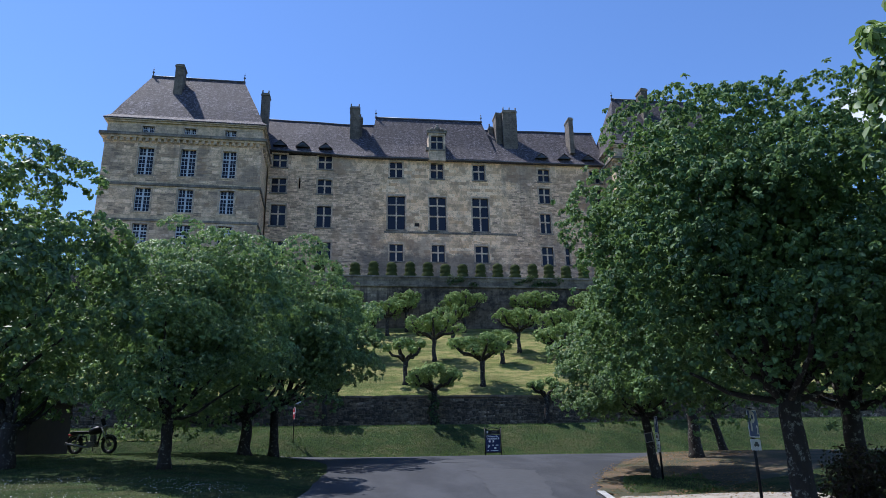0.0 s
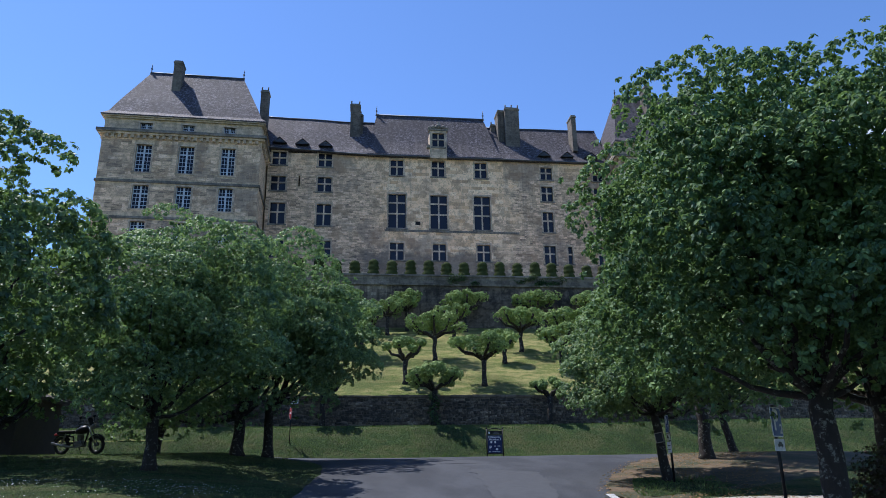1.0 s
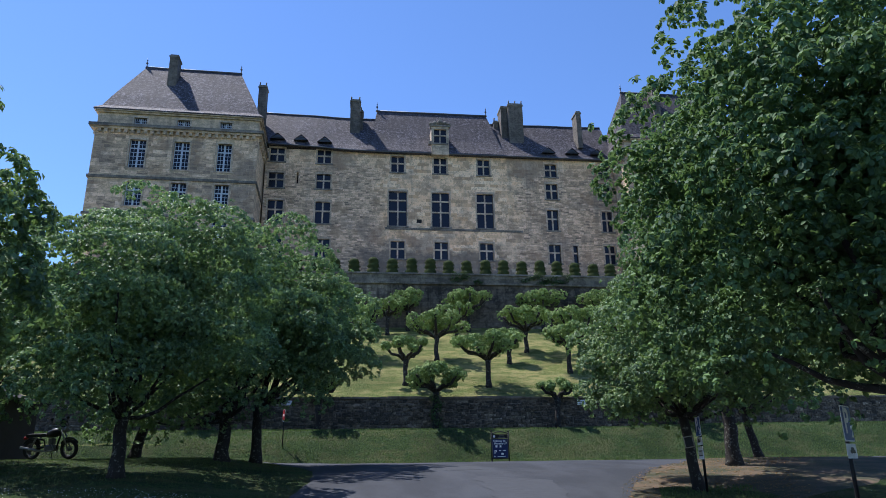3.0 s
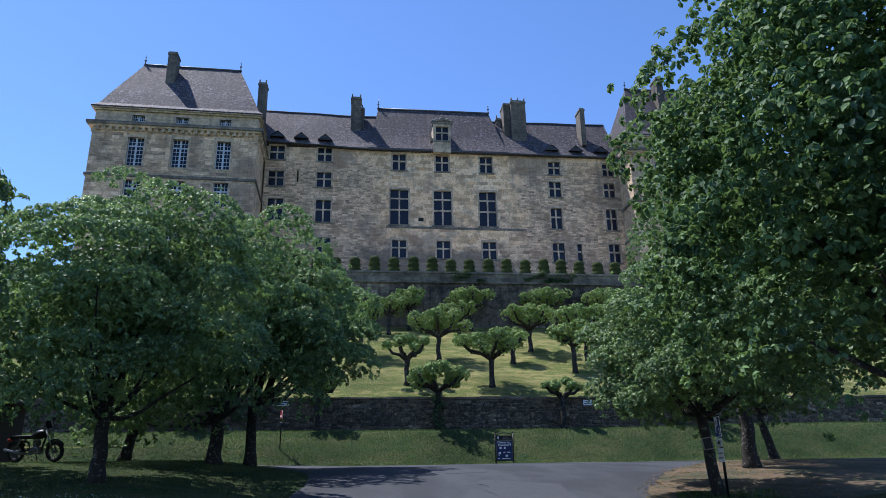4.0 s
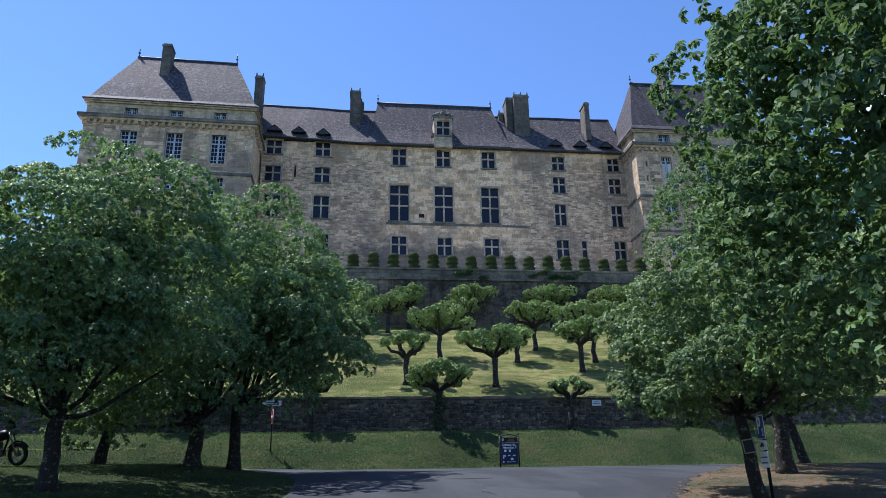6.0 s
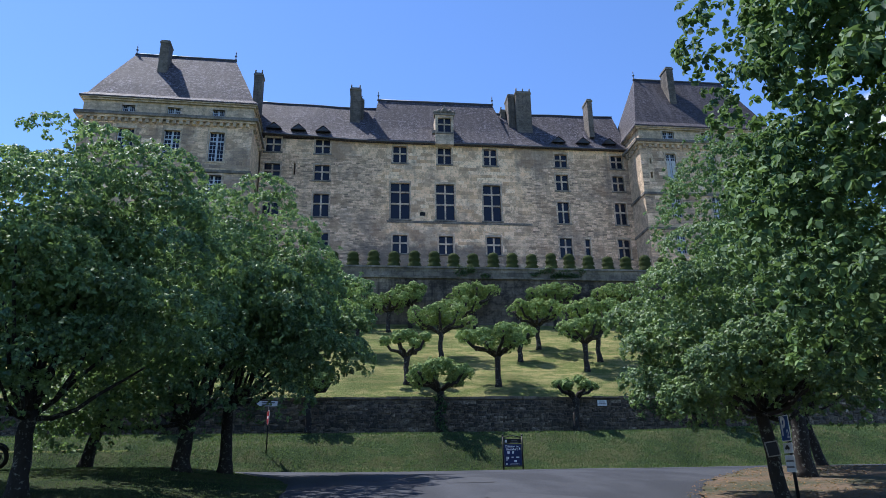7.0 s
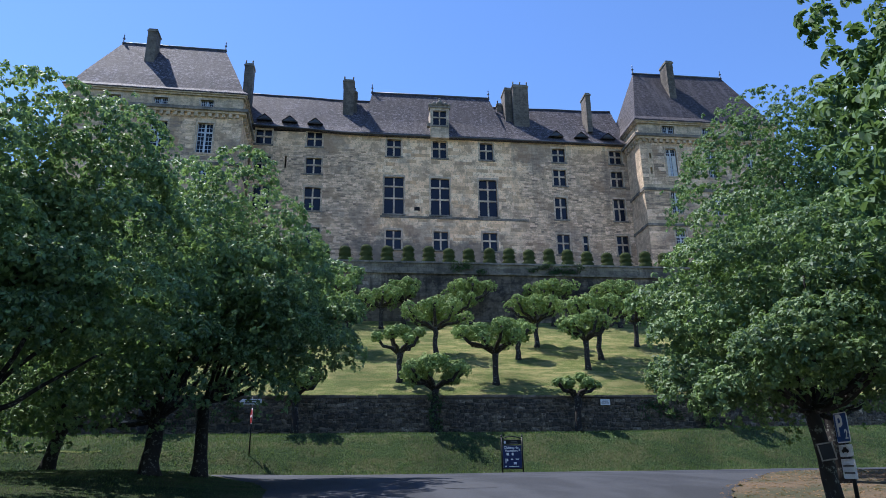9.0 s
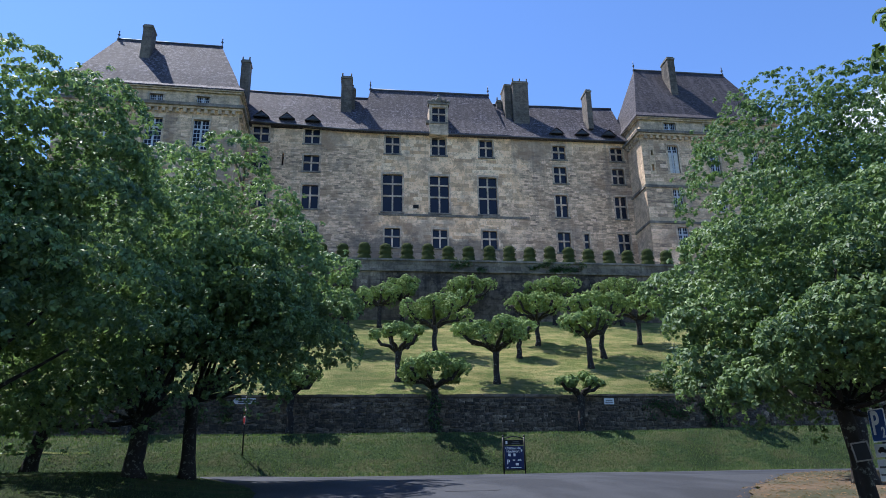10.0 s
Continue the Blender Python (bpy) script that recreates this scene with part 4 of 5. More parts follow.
def tree(base, centre, radii, trunk_r, fork, k, clump, n, size, seed, material=LEAF, label="", lean=(0, 0), extra=(), shape=FOLD):
    x, y = base
    z = ground_z(x, y) - 0.1
    tr = empty("tree", (0, 0, 0))
    tagged(tr, label, "tree", "park trees")
    blobs = crown_blobs(centre, radii, k, clump, seed) + list(extra)
    bm = bmesh.new()
    rng = random.Random(seed)
    top = Vector((x + lean[0], y + lean[1], fork))
    pts, rad = [], []
    for i in range(8):
        t = i / 7
        w = 0.05 * trunk_r / 0.3
        pts.append((x + lean[0] * t + rng.uniform(-w, w) * (0 < i), y + lean[1] * t + rng.uniform(-w, w) * (0 < i), z + (fork - z) * t))
        rad.append(trunk_r * (1.45 if i == 0 else 1.12 if i == 1 else 1.0 - 0.22 * t))
    tube(bm, pts, rad, 12)
    part("trunk", bm, BARK, tr)
    ends = [b for b in blobs[:: max(1, len(blobs) // 14)]]
    for i, (c, r) in enumerate(ends):
        bm = bmesh.new()
        limb(bm, top - Vector((0, 0, 0.15)), top.lerp(Vector(c), 0.8), trunk_r * 0.34, 0.02, seed + i)
        part("limb", bm, BARK, tr)
    tufted("crown", blobs, int(n * (1.6 if shape is FOLD else 1.25)), size * 0.88, seed, material, tr, 9, centre, (centre, radii), shape)
    return tr


tree((7.12, 10.4), (7.1, 10.55, 5.45), (3.03, 3.05, 2.9), 0.2, 3.0, 84, 0.95, 112000, 0.08, 11, LEAF_SHADED, "large leafy lime tree with dense dark crown on the roadside gravel", (0, 0),
     [((6.05, 12.9, 5.6), (0.75, 0.75, 0.5)), ((5.6, 12.2, 6.8), (0.75, 0.75, 0.55)), ((5.9, 12.8, 4.6), (0.75, 0.75, 0.5)), ((6.3, 12.4, 7.4), (0.78, 0.78, 0.55)), ((5.35, 11.9, 5.7), (0.65, 0.65, 0.5)), ((6.1, 11.6, 7.8), (0.7, 0.7, 0.5)), ((6.6, 13.2, 6.4), (0.8, 0.8, 0.55)), ((5.5, 12.8, 3.3), (0.42, 0.42, 0.36)), ((5.4, 12.6, 3.8), (0.45, 0.45, 0.35)), ((5.75, 13.1, 3.6), (0.5, 0.5, 0.38)), ((5.95, 12.8, 3.15), (0.42, 0.42, 0.3)), ((6.6, 9.6, 3.6), (0.6, 0.6, 0.45)), ((7.4, 9.3, 3.5), (0.6, 0.6, 0.45)), ((8.2, 9.6, 3.5), (0.6, 0.6, 0.45)), ((6.2, 10.4, 3.5), (0.55, 0.55, 0.4)), ((7.9, 10.1, 3.2), (0.6, 0.6, 0.4)), ((8.9, 10.3, 3.2), (0.6, 0.6, 0.45))], OVATE)
tree((8.54, 18.98), (9.0, 19.6, 4.8), (2.62, 3.1, 1.95), 0.135, 3.35, 52, 0.72, 74000, 0.08, 12, LEAF_LIME, "leafy roadside tree with a plaque on its leaning trunk", (-0.15, 0.1),
     [((x, y, z), (0.55, 0.55, 0.38)) for x, y, z in ((6.6, 18.2, 3.4), (7.2, 18.0, 3.5), (6.2, 18.8, 3.7), (7.0, 18.6, 3.5), (7.5, 18.7, 3.4), (6.7, 19.5, 3.5), (7.3, 19.3, 3.3), (9.3, 17.6, 4.2), (9.9, 17.8, 4.1), (10.4, 18.4, 4.0), (6.9, 17.7, 3.9), (7.6, 17.6, 4.0))])
tree((12.25, 24.0), (13.75, 24.4, 8.2), (3.5, 3.6, 4.1), 0.23, 4.0, 58, 1.35, 56000, 0.105, 13, LEAF_SHADED, "tall dense tree with a thick dark trunk on bare earth")
tree((15.6, 28.2), (16.2, 28.6, 7.4), (3.8, 3.6, 3.8), 0.16, 4.0, 44, 1.05, 14000, 0.18, 14, LEAF_FAR, "tall dense tree with a slim dark leaning trunk", (-0.4, 0))
tree((9.25, 11.9), (10.6, 12.6, 5.3), (2.9, 2.9, 2.8), 0.2, 3.0, 46, 0.95, 18000, 0.15, 15, LEAF_LIME, "leafy tree with ivy round its trunk")
tree((9.6, 3.6), (9.1, 4.0, 5.7), (3.5, 3.5, 2.7), 0.28, 3.0, 50, 0.85, 22000, 0.12, 16, LEAF_LIME, "leafy lime tree overhanging the road", (0, 0),
     [((5.28, 5.09, 5.55), (0.42, 0.42, 0.45)), ((5.32, 5.35, 5.40), (0.30, 0.30, 0.24)), ((5.52, 5.42, 5.09), (0.45, 0.45, 0.45)), ((5.29, 5.41, 4.86), (0.28, 0.28, 0.22)), ((5.40, 4.90, 5.79), (0.45, 0.45, 0.4)), ((5.64, 5.22, 5.35), (0.55, 0.55, 0.5)), ((5.77, 5.50, 4.72), (0.55, 0.55, 0.5)), ((5.20, 5.15, 6.07), (0.12, 0.12, 0.10))], OVATE)
tree((-4.9, 20.7), (-4.65, 20.7, 6.2), (2.85, 2.9, 2.85), 0.17, 3.5, 64, 0.85, 72000, 0.092, 21, LEAF, "dense chestnut tree with a mottled trunk on the lawn", (0, 0),
     [((x, y, ground_z(x, y) + h), (0.62, 0.62, 0.42)) for x, y, h in ((-5.7, 18.9, 1.75), (-6.4, 19.6, 1.9), (-5.0, 18.6, 2.0), (-6.0, 18.4, 2.5), (-4.2, 18.9, 2.3), (-6.9, 20.4, 2.1), (-5.3, 19.4, 1.45), (-6.6, 21.5, 2.0), (-3.4, 19.3, 2.6), (-5.6, 20.0, 2.3), (-4.6, 19.7, 1.8))])
tree((-3.8, 27.7), (-3.3, 27.7, 7.3), (3.8, 3.8, 3.65), 0.23, 3.9, 66, 1.0, 62000, 0.115, 22, LEAF, "broad chestnut tree with a short thick trunk", (0, 0),
     [((x, y, ground_z(x, y) + h), (0.85, 0.85, 0.5)) for x, y, h in ((-5.2, 25.0, 1.2), (-5.9, 25.6, 1.0), (-4.6, 24.9, 1.5), (-6.4, 26.2, 1.1), (-3.8, 25.2, 1.9), (-5.1, 25.8, 0.95), (-6.9, 27.0, 1.3), (-4.4, 25.7, 1.35), (-5.6, 24.8, 1.8), (-3.0, 25.4, 2.2), (-5.6, 26.5, 1.5), (-6.3, 25.2, 1.7), (-4.9, 26.4, 1.9), (-4.0, 26.0, 2.3), (-3.2, 26.2, 3.0), (-2.6, 26.6, 3.2), (-5.9, 27.2, 2.2), (-6.8, 26.0, 2.2), (-4.8, 25.0, 2.4), (-7.3, 26.6, 1.8), (-2.2, 27.4, 3.4), (-5.0, 24.6, 2.9))])
tree((-2.9, 29.1), (-1.2, 30.2, 7.3), (2.8, 2.8, 2.3), 0.19, 4.5, 38, 0.85, 26000, 0.13, 23, LEAF_FAR, "leafy tree with a slim dark trunk near the lane")
tree((-7.6, 31.0), (-7.6, 31.2, 6.9), (3.4, 3.3, 3.6), 0.2, 4.2, 42, 0.95, 16000, 0.16, 24, LEAF_FAR, "leafy tree with a leaning dark trunk beside the lane", (0.35, 0))
tree((-6.6, 11.6), (-6.3, 11.5, 4.95), (2.9, 2.7, 2.35), 0.26, 2.9, 60, 0.65, 36000, 0.10, 27, LEAF_LIME, "dark leafy tree with an open upper crown on the lawn")
tree((-9.4, 21.5), (-10.6, 23.2, 6.6), (2.9, 2.8, 3.3), 0.26, 3.3, 50, 0.9, 26000, 0.135, 25, LEAF_FAR, "dark leafy tree with a thick trunk before the hut")
tree((-12.6, 25.2), (-12.9, 25.4, 5.7), (2.9, 2.9, 3.0), 0.24, 3.0, 44, 0.85, 12000, 0.17, 28, LEAF_FAR, "dark low-branched tree beside the timber hut")
# added tree out of view, there to shade and close the left side
tree((-15.5, 26.5), (-15.5, 26.5, 7.0), (4.2, 4.2, 3.9), 0.34, 3.8, 44, 1.2, 10000, 0.2, 26, LEAF_FAR, "added unseen tree behind the timber hut that shades the left background")


# ---- pollards on the slope ----
def pollard(x, y, h, w, seed, label, sparse=1.0, ivy=False, low=0.66):
    """A lime cut back to knuckled limbs, each with a ball of young leaves."""
    rng = random.Random(seed)
    z = ground_z(x, y) - 0.15
    pl = empty("pollard_tree")
    tagged(pl, label, "pollard tree", "pollards below the castle")
    fork = z + h * (low - rng.uniform(0.10, 0.15))
    bm = bmesh.new()
    pts = [(x + rng.uniform(-0.05, 0.05), y + rng.uniform(-0.05, 0.05), z + (fork - z) * t / 5) for t in range(6)]
    tube(bm, pts, [0.24, 0.17, 0.15, 0.145, 0.155, 0.2], 8)
    part("trunk", bm, BARK, pl)
    blobs = []
    wide = (w / 3.5) ** 0.6
    k = rng.randint(7, 9) if sparse > 0.7 else 6
    for i in range(k):
        a = 2 * math.pi * i / k + rng.uniform(-0.25, 0.25)
        r = w / 2 * rng.uniform(0.62, 0.96)
        end = Vector((x + r * math.cos(a), y + r * math.sin(a) * 0.85, z + h * rng.uniform(low, 0.86)))
        elbow = Vector((x + r * 0.72 * math.cos(a), y + r * 0.6 * math.sin(a), fork + (end.z - fork) * rng.uniform(0.2, 0.5)))
        bm = bmesh.new()
        tube(bm, [(x, y, fork - 0.2), tuple((Vector((x, y, fork + 0.1)) + elbow) / 2), tuple(elbow), tuple((elbow + end) / 2), tuple(end)], [0.11, 0.095, 0.085, 0.075, 0.10], 6)
        part("limb", bm, BARK, pl)
        s = rng.uniform(0.38, 0.54) * wide * (1.0 if sparse > 0.7 else 0.8)
        blobs.append((tuple(end + Vector((0, 0, 0.05))), (s, s, s * 0.8)))
        if sparse > 0.7:
            f, s2 = rng.uniform(0.5, 0.8), s * rng.uniform(0.7, 0.95)
            blobs.append((tuple(Vector((x, y, end.z)).lerp(end, f) + Vector((0, 0, rng.uniform(-0.5, 0.0)))), (s2, s2, s2 * 0.8)))
    m = int(6 * (w / 3.5) ** 2 * sparse) + 1
    for i in range(m):
        a, q = i * 2.4 + rng.uniform(-0.3, 0.3), math.sqrt((i + 0.3) / m)
        s = rng.uniform(0.36, 0.5) * wide
        blobs.append(((x + 0.34 * w * q * math.cos(a), y + 0.3 * w * q * math.sin(a), z + h * (0.89 - 0.1 * q * q + rng.uniform(-0.06, 0.05))), (s, s, s * 0.78)))
    tufted("crown", blobs, int(6800 * min(1.1, max(0.5, sparse)) * max(0.8, w / 3.5)), 0.13, seed, LEAF_POL, pl, 7, None, None, FOLD, 0.08, 0.7, 0.1)
    if ivy:
        ib = [((x + rng.uniform(-0.12, 0.12), y - 0.05, z + 0.4 + 0.28 * i), (0.26, 0.26, 0.25)) for i in range(6)]
        leaf_cloud("ivy", ib, 500, 0.12, seed + 9, IVY, pl, 0.5, 0.2)
    return pl


PL = "pollarded lime with knuckled limbs and leafy tufts on dry grass"
for i, (x, y, h, w) in enumerate(((8.38, 43.95, 3.5, 4.0), (3.43, 44.4, 3.3, 3.2), (14.44, 47.2, 3.6, 3.5), (5.98, 50.25, 3.8, 4.0), (10.94, 49.5, 2.7, 2.2), (13.0, 52.9, 3.7, 4.0),
                                  (16.1, 49.6, 4.3, 4.4), (0.7, 51.3, 3.9, 3.6), (2.9, 58.8, 3.4, 3.4), (8.3, 56.8, 3.3, 2.8), (4.7, 60.6, 4.0, 3.0), (9.9, 60.4, 4.0, 3.8),
                                  (16.5, 60.6, 4.2, 4.2), (21.9, 60.4, 4.2, 4.0), (-0.7, 60.5, 4.2, 3.4), (20.2, 53.5, 3.8, 3.8), (-4.0, 55.0, 3.8, 3.6), (23.5, 47.5, 3.6, 3.6))):
    pollard(x, y, h, w, 100 + i, PL, 0.6 if i == 1 else 1.0)
PB = "pollarded lime standing before the rubble garden wall"
for i, (x, h, w, sp, iv) in enumerate(((4.86, 3.75, 3.3, 1.2, True), (11.68, 3.0, 2.2, 0.6, False), (-1.44, 3.3, 2.4, 0.8, False), (18.3, 3.2, 2.6, 0.8, True), (-8.0, 3.3, 2.6, 0.8, False))):
    pollard(x, 41.0, h, w, 140 + i, PB, sp, iv, 0.76)

# ---- clipped box along the terrace ----
bush = empty("topiary_shrub", (0, 0, 0))
tagged(bush, "small box shrub clipped into rounded tiers behind the terrace parapet", "topiary", "clipped shrubs on the terrace")
core = [(0.30, 0.0), (0.40, 0.2), (0.40, 0.5), (0.30, 0.62), (0.36, 0.72), (0.38, 0.88), (0.30, 1.0), (0.34, 1.1), (0.34, 1.24), (0.24, 1.42), (0.08, 1.5)]
part("body", lathe(bmesh.new(), [(r * 1.36, z * 1.14) for r, z in core], (0, 0, 0), 14), LEAF_BOX, bush)
leaf_cloud("leaves", [((0, 0, 0.40), (0.58, 0.58, 0.36)), ((0, 0, 0.92), (0.54, 0.54, 0.22)), ((0, 0, 1.36), (0.50, 0.50, 0.34))], 520, 0.09, 50, LEAF_BOX, bush, 0.1, 0.08)
rng = random.Random(5)
for k in range(-8, 27):
    m = pose(-1.65 + 1.71 * k + rng.uniform(-0.06, 0.06), 63.05, 18.68, 0, 0, rng.uniform(0, 360))
    if k == -8:
        bush.matrix_basis = m
    else:
        copy_thing(bush, m @ Matrix.Diagonal((1.0, 1.0, rng.uniform(0.92, 1.06), 1)))

# ---- ivy and shrubs on the walls ----
def ivy_patch(x0, x1, y, z0, z1, n, seed, label):
    rng = random.Random(seed)
    ob = empty("ivy_patch")
    tagged(ob, label, "ivy")
    bl = [((rng.uniform(x0, x1), y, rng.uniform(z0, z1)), (0.42, 0.07, 0.22)) for _ in range(max(6, int((x1 - x0) * 5)))]
    leaf_cloud("leaves", bl, n, 0.11, seed, IVY, ob, 0.6, 0.25)


ivy_patch(15.2, 20.0, 61.86, 17.9, 18.8, 1500, 61, "dark ivy hanging over the terrace parapet")
ivy_patch(8.6, 11.2, 61.86, 17.8, 18.8, 700, 62, "ivy tuft on the terrace parapet")
ivy_patch(14.9, 18.5, 41.34, 4.7, 5.7, 900, 63, "dark ivy trailing down the garden wall")
ivy_patch(-7.5, -3.5, 41.34, 4.6, 5.8, 800, 64, "dark ivy trailing down the garden wall")
for x, y, r, sd in ((16.6, 42.9, 0.75, 71), (18.0, 43.1, 0.6, 72), (-5.5, 43.0, 0.8, 73)):
    sh = empty("shrub")
    tagged(sh, "low dark evergreen shrub on top of the garden wall", "shrub")
    leaf_cloud("leaves", crown_blobs((x, y, ground_z(x, y) + r * 0.6), (r, r, r * 0.7), 12, r * 0.4, sd), 1600, 0.10, sd, IVY, sh, 0.2)

hedge = empty("hedge")
tagged(hedge, "low dark copper-leaved hedge behind the roadside tree", "hedge")
COPPER = leaf_mat("copper_leaf", (0.012, 0.006, 0.008), (0.035, 0.014, 0.016), 0.6, 0.2)
hb = []
rng = random.Random(77)
for i in range(90):
    x = rng.uniform(8.3, 14.5)
    y = 11.0 + (x - 8.3) * 0.15 + rng.uniform(-0.4, 0.5)
    hb.append(((x, y, ground_z(x, y) + rng.uniform(0.25, 1.1)), (0.38, 0.38, 0.28)))
leaf_cloud("leaves", hb, 15000, 0.075, 78, COPPER, hedge, 0.2, 0.25)
for i in range(9):
    x = 8.6 + i * 0.65
    y = 11.0 + (x - 8.3) * 0.15
    bm = bmesh.new()
    limb(bm, (x, y, ground_z(x, y) - 0.05), (x + rng.uniform(-0.2, 0.2), y, ground_z(x, y) + 1.0), 0.04, 0.012, 80 + i)
    part("stem", bm, BARK, hedge)

# ---- notice on the wall ----
plaque = empty("notice_plate", (13.15, 41.30, 5.52))
tagged(plaque, "small white notice plate on the garden wall", "sign")
bm = bmesh.new()
box(bm, -0.24, 0.24, 0, 0.02, -0.14, 0.14, 0.004)
part("plate", bm, WHITE, plaque)
for k, (w, z) in enumerate(((0.16, 0.05), (0.19, -0.04))):
    bm = bmesh.new()
    box(bm, -w, w, -0.004, 0, z - 0.018, z + 0.018)
    part("text_bar", bm, GREY, plaque)


# ---- signs ----
def text_part(body, size, material, parent, m):
    cu = bpy.data.curves.new("lettering", "FONT")
    cu.body, cu.size, cu.align_x, cu.align_y, cu.extrude = body, size, "CENTER", "CENTER", 0.002
    cu.offset = 0.022 * size
    tmp = new("lettering_curve", cu)
    me = bpy.data.meshes.new_from_object(tmp.evaluated_get(bpy.context.evaluated_depsgraph_get()))
    bpy.data.objects.remove(tmp)
    me.materials.append(material)
    ob = new("lettering", me)
    ob.parent = parent
    ob.matrix_basis = m
    return ob


UPR = pose(0, 0, 0, 90, 0, 0)


def at(x, z, y=-0.012):
    return Matrix.Translation((x, y, z)) @ UPR


def rounded(bm, x0, x1, z0, z1, y0, y1, r=0.03):
    pts = []
    for cx, cz, a0 in ((x1 - r, z0 + r, -90), (x1 - r, z1 - r, 0), (x0 + r, z1 - r, 90), (x0 + r, z0 + r, 180)):
        for k in range(5):
            a = radians(a0 + 90 * k / 4)
            pts.append((cx + r * math.cos(a), cz + r * math.sin(a)))
    f = [bm.verts.new((x, y0, z)) for x, z in pts]
    b = [bm.verts.new((x, y1, z)) for x, z in pts]
    bm.faces.new(f)
    bm.faces.new(b[::-1])
    for i in range(len(pts)):
        j = (i + 1) % len(pts)
        bm.faces.new((f[j], f[i], b[i], b[j]))
    return bm


def car_icon(parent, x, z, s):
    bm = bmesh.new()
    pts = [(-1, -0.25), (-1, 0.1), (-0.7, 0.18), (-0.4, 0.55), (0.4, 0.55), (0.7, 0.18), (1, 0.1), (1, -0.25), (0.75, -0.25), (0.65, -0.42), (0.45, -0.42), (0.38, -0.25), (-0.38, -0.25), (-0.45, -0.42), (-0.65, -0.42), (-0.75, -0.25)]
    poly(bm, [(x + a * s, -0.0145, z + b * s * 0.75) for a, b in pts])
    part("car_symbol", bm, BLACK, parent)


def parking_sign(x, y, face, top, number, panels, label, k=1.0):
    """A blue parking plate and the white panels under it on a steel post; face: degrees by which it is turned from the road's start."""
    g = ground_z(x, y)
    sg = empty("parking_sign", (x, y, g - 0.05))
    sg.matrix_basis = pose(x, y, g - 0.05, 0, 0, face)
    tagged(sg, label, "road sign", "parking signs")
    h = top - g
    part("post", tube(bmesh.new(), [(0, 0.035, 0), (0, 0.035, h + 0.03)], [0.03, 0.03], 10), BLACK, sg)
    plate = part("plate", rounded(bmesh.new(), -0.25 * k, 0.25 * k, h - 0.5 * k, h, -0.004, 0.004), WHITE, sg, "white-rimmed blue plate")
    part("field", rounded(bmesh.new(), -0.23 * k, 0.23 * k, h - 0.48 * k, h - 0.02 * k, -0.009, -0.0042), BLUE, plate)
    text_part("P", 0.5 * k, WHITE, plate, at(-0.05 * k, h - 0.23 * k))
    if number:
        text_part("2", 0.22 * k, WHITE, plate, at(0.15 * k, h - 0.37 * k))
    z = h - 0.53 * k
    for i, ph in enumerate(panels):
        pn = part("panel", rounded(bmesh.new(), -0.25 * k, 0.25 * k, z - ph, z, -0.004, 0.004, 0.02), WHITE, sg, "white plate under the parking sign")
        if i == 0:
            car_icon(pn, 0, z - ph / 2, 0.13 * k)
        else:
            for q in (0.35, 0.7):
                bm = bmesh.new()
                box(bm, -0.19 * k, 0.19 * k, -0.009, -0.0042, z - ph * q - 0.012, z - ph * q + 0.012)
                part("text_bar", bm, GREY, pn)
        z -= ph + 0.03


parking_sign(7.65, 12.43, 40, 2.93, True, (0.2,), "blue parking sign with a car panel on a black post")
parking_sign(8.47, 18.56, -103, 3.20, True, (0.17, 0.28), "blue parking sign with two white panels beside a tree trunk", 0.87)

# framed plaque strapped to the leaning trunk
pq = empty("trunk_plaque", (8.52, 18.8, 2.6))
pq.matrix_basis = pose(8.32, 18.78, 2.60, 0, -8, -34) @ Matrix.Scale(0.68, 4)
tagged(pq, "small dark plaque in a pale frame on the leaning tree trunk", "plaque")
bm = bmesh.new()
box(bm, -0.13, 0.13, -0.02, 0.0, -0.16, 0.16, 0.005)
part("panel", bm, BLACK, pq)
for x0, x1, z0, z1 in ((-0.16, -0.13, -0.19, 0.19), (0.13, 0.16, -0.19, 0.19), (-0.13, 0.13, 0.16, 0.19), (-0.13, 0.13, -0.19, -0.16)):
    bm = bmesh.new()
    box(bm, x0, x1, -0.03, 0.0, z0, z1)
    part("frame_rail", bm, GRAVEL, pq)

# no entry and direction arrow
g = ground_z(-2.9, 38.0)
ne = empty("no_entry_sign", (-2.9, 38.0, g - 0.05))
tagged(ne, "red no-entry disc and white direction arrow on a thin post", "road sign")
part("post", tube(bmesh.new(), [(0, 0.03, 0), (0, 0.03, 2.35)], [0.028, 0.028], 8), BLACK, ne)
disc = bmesh.new()
lathe(disc, [(0.325, -0.004), (0.325, 0.004)], (0, 0, 0), 28)
d = part("disc", disc, WHITE, ne, "red no-entry disc with a white bar")
d.matrix_basis = pose(0.0, -0.02, 1.58, 90, 0, -74)
disc = bmesh.new()
lathe(disc, [(0.30, 0.0045), (0.30, 0.008)], (0, 0, 0), 28)
part("red_field", disc, RED, d)
bm = bmesh.new()
box(bm, -0.22, 0.22, -0.05, 0.05, 0.0085, 0.012)
part("bar", bm, WHITE, d)
bm = bmesh.new()
vs = [(-0.52, 0), (-0.40, 0.11), (0.36, 0.11), (0.36, -0.11), (-0.40, -0.11)]
f = [bm.verts.new((x, -0.01, z + 2.16)) for x, z in vs]
b = [bm.verts.new((x, 0.01, z + 2.16)) for x, z in vs]
bm.faces.new(f[::-1])
bm.faces.new(b)
for i in range(5):
    bm.faces.new((f[i], f[(i + 1) % 5], b[(i + 1) % 5], b[i]))
arrow = part("arrow_plate", bm, WHITE, ne, "white arrow plate pointing along the lane")
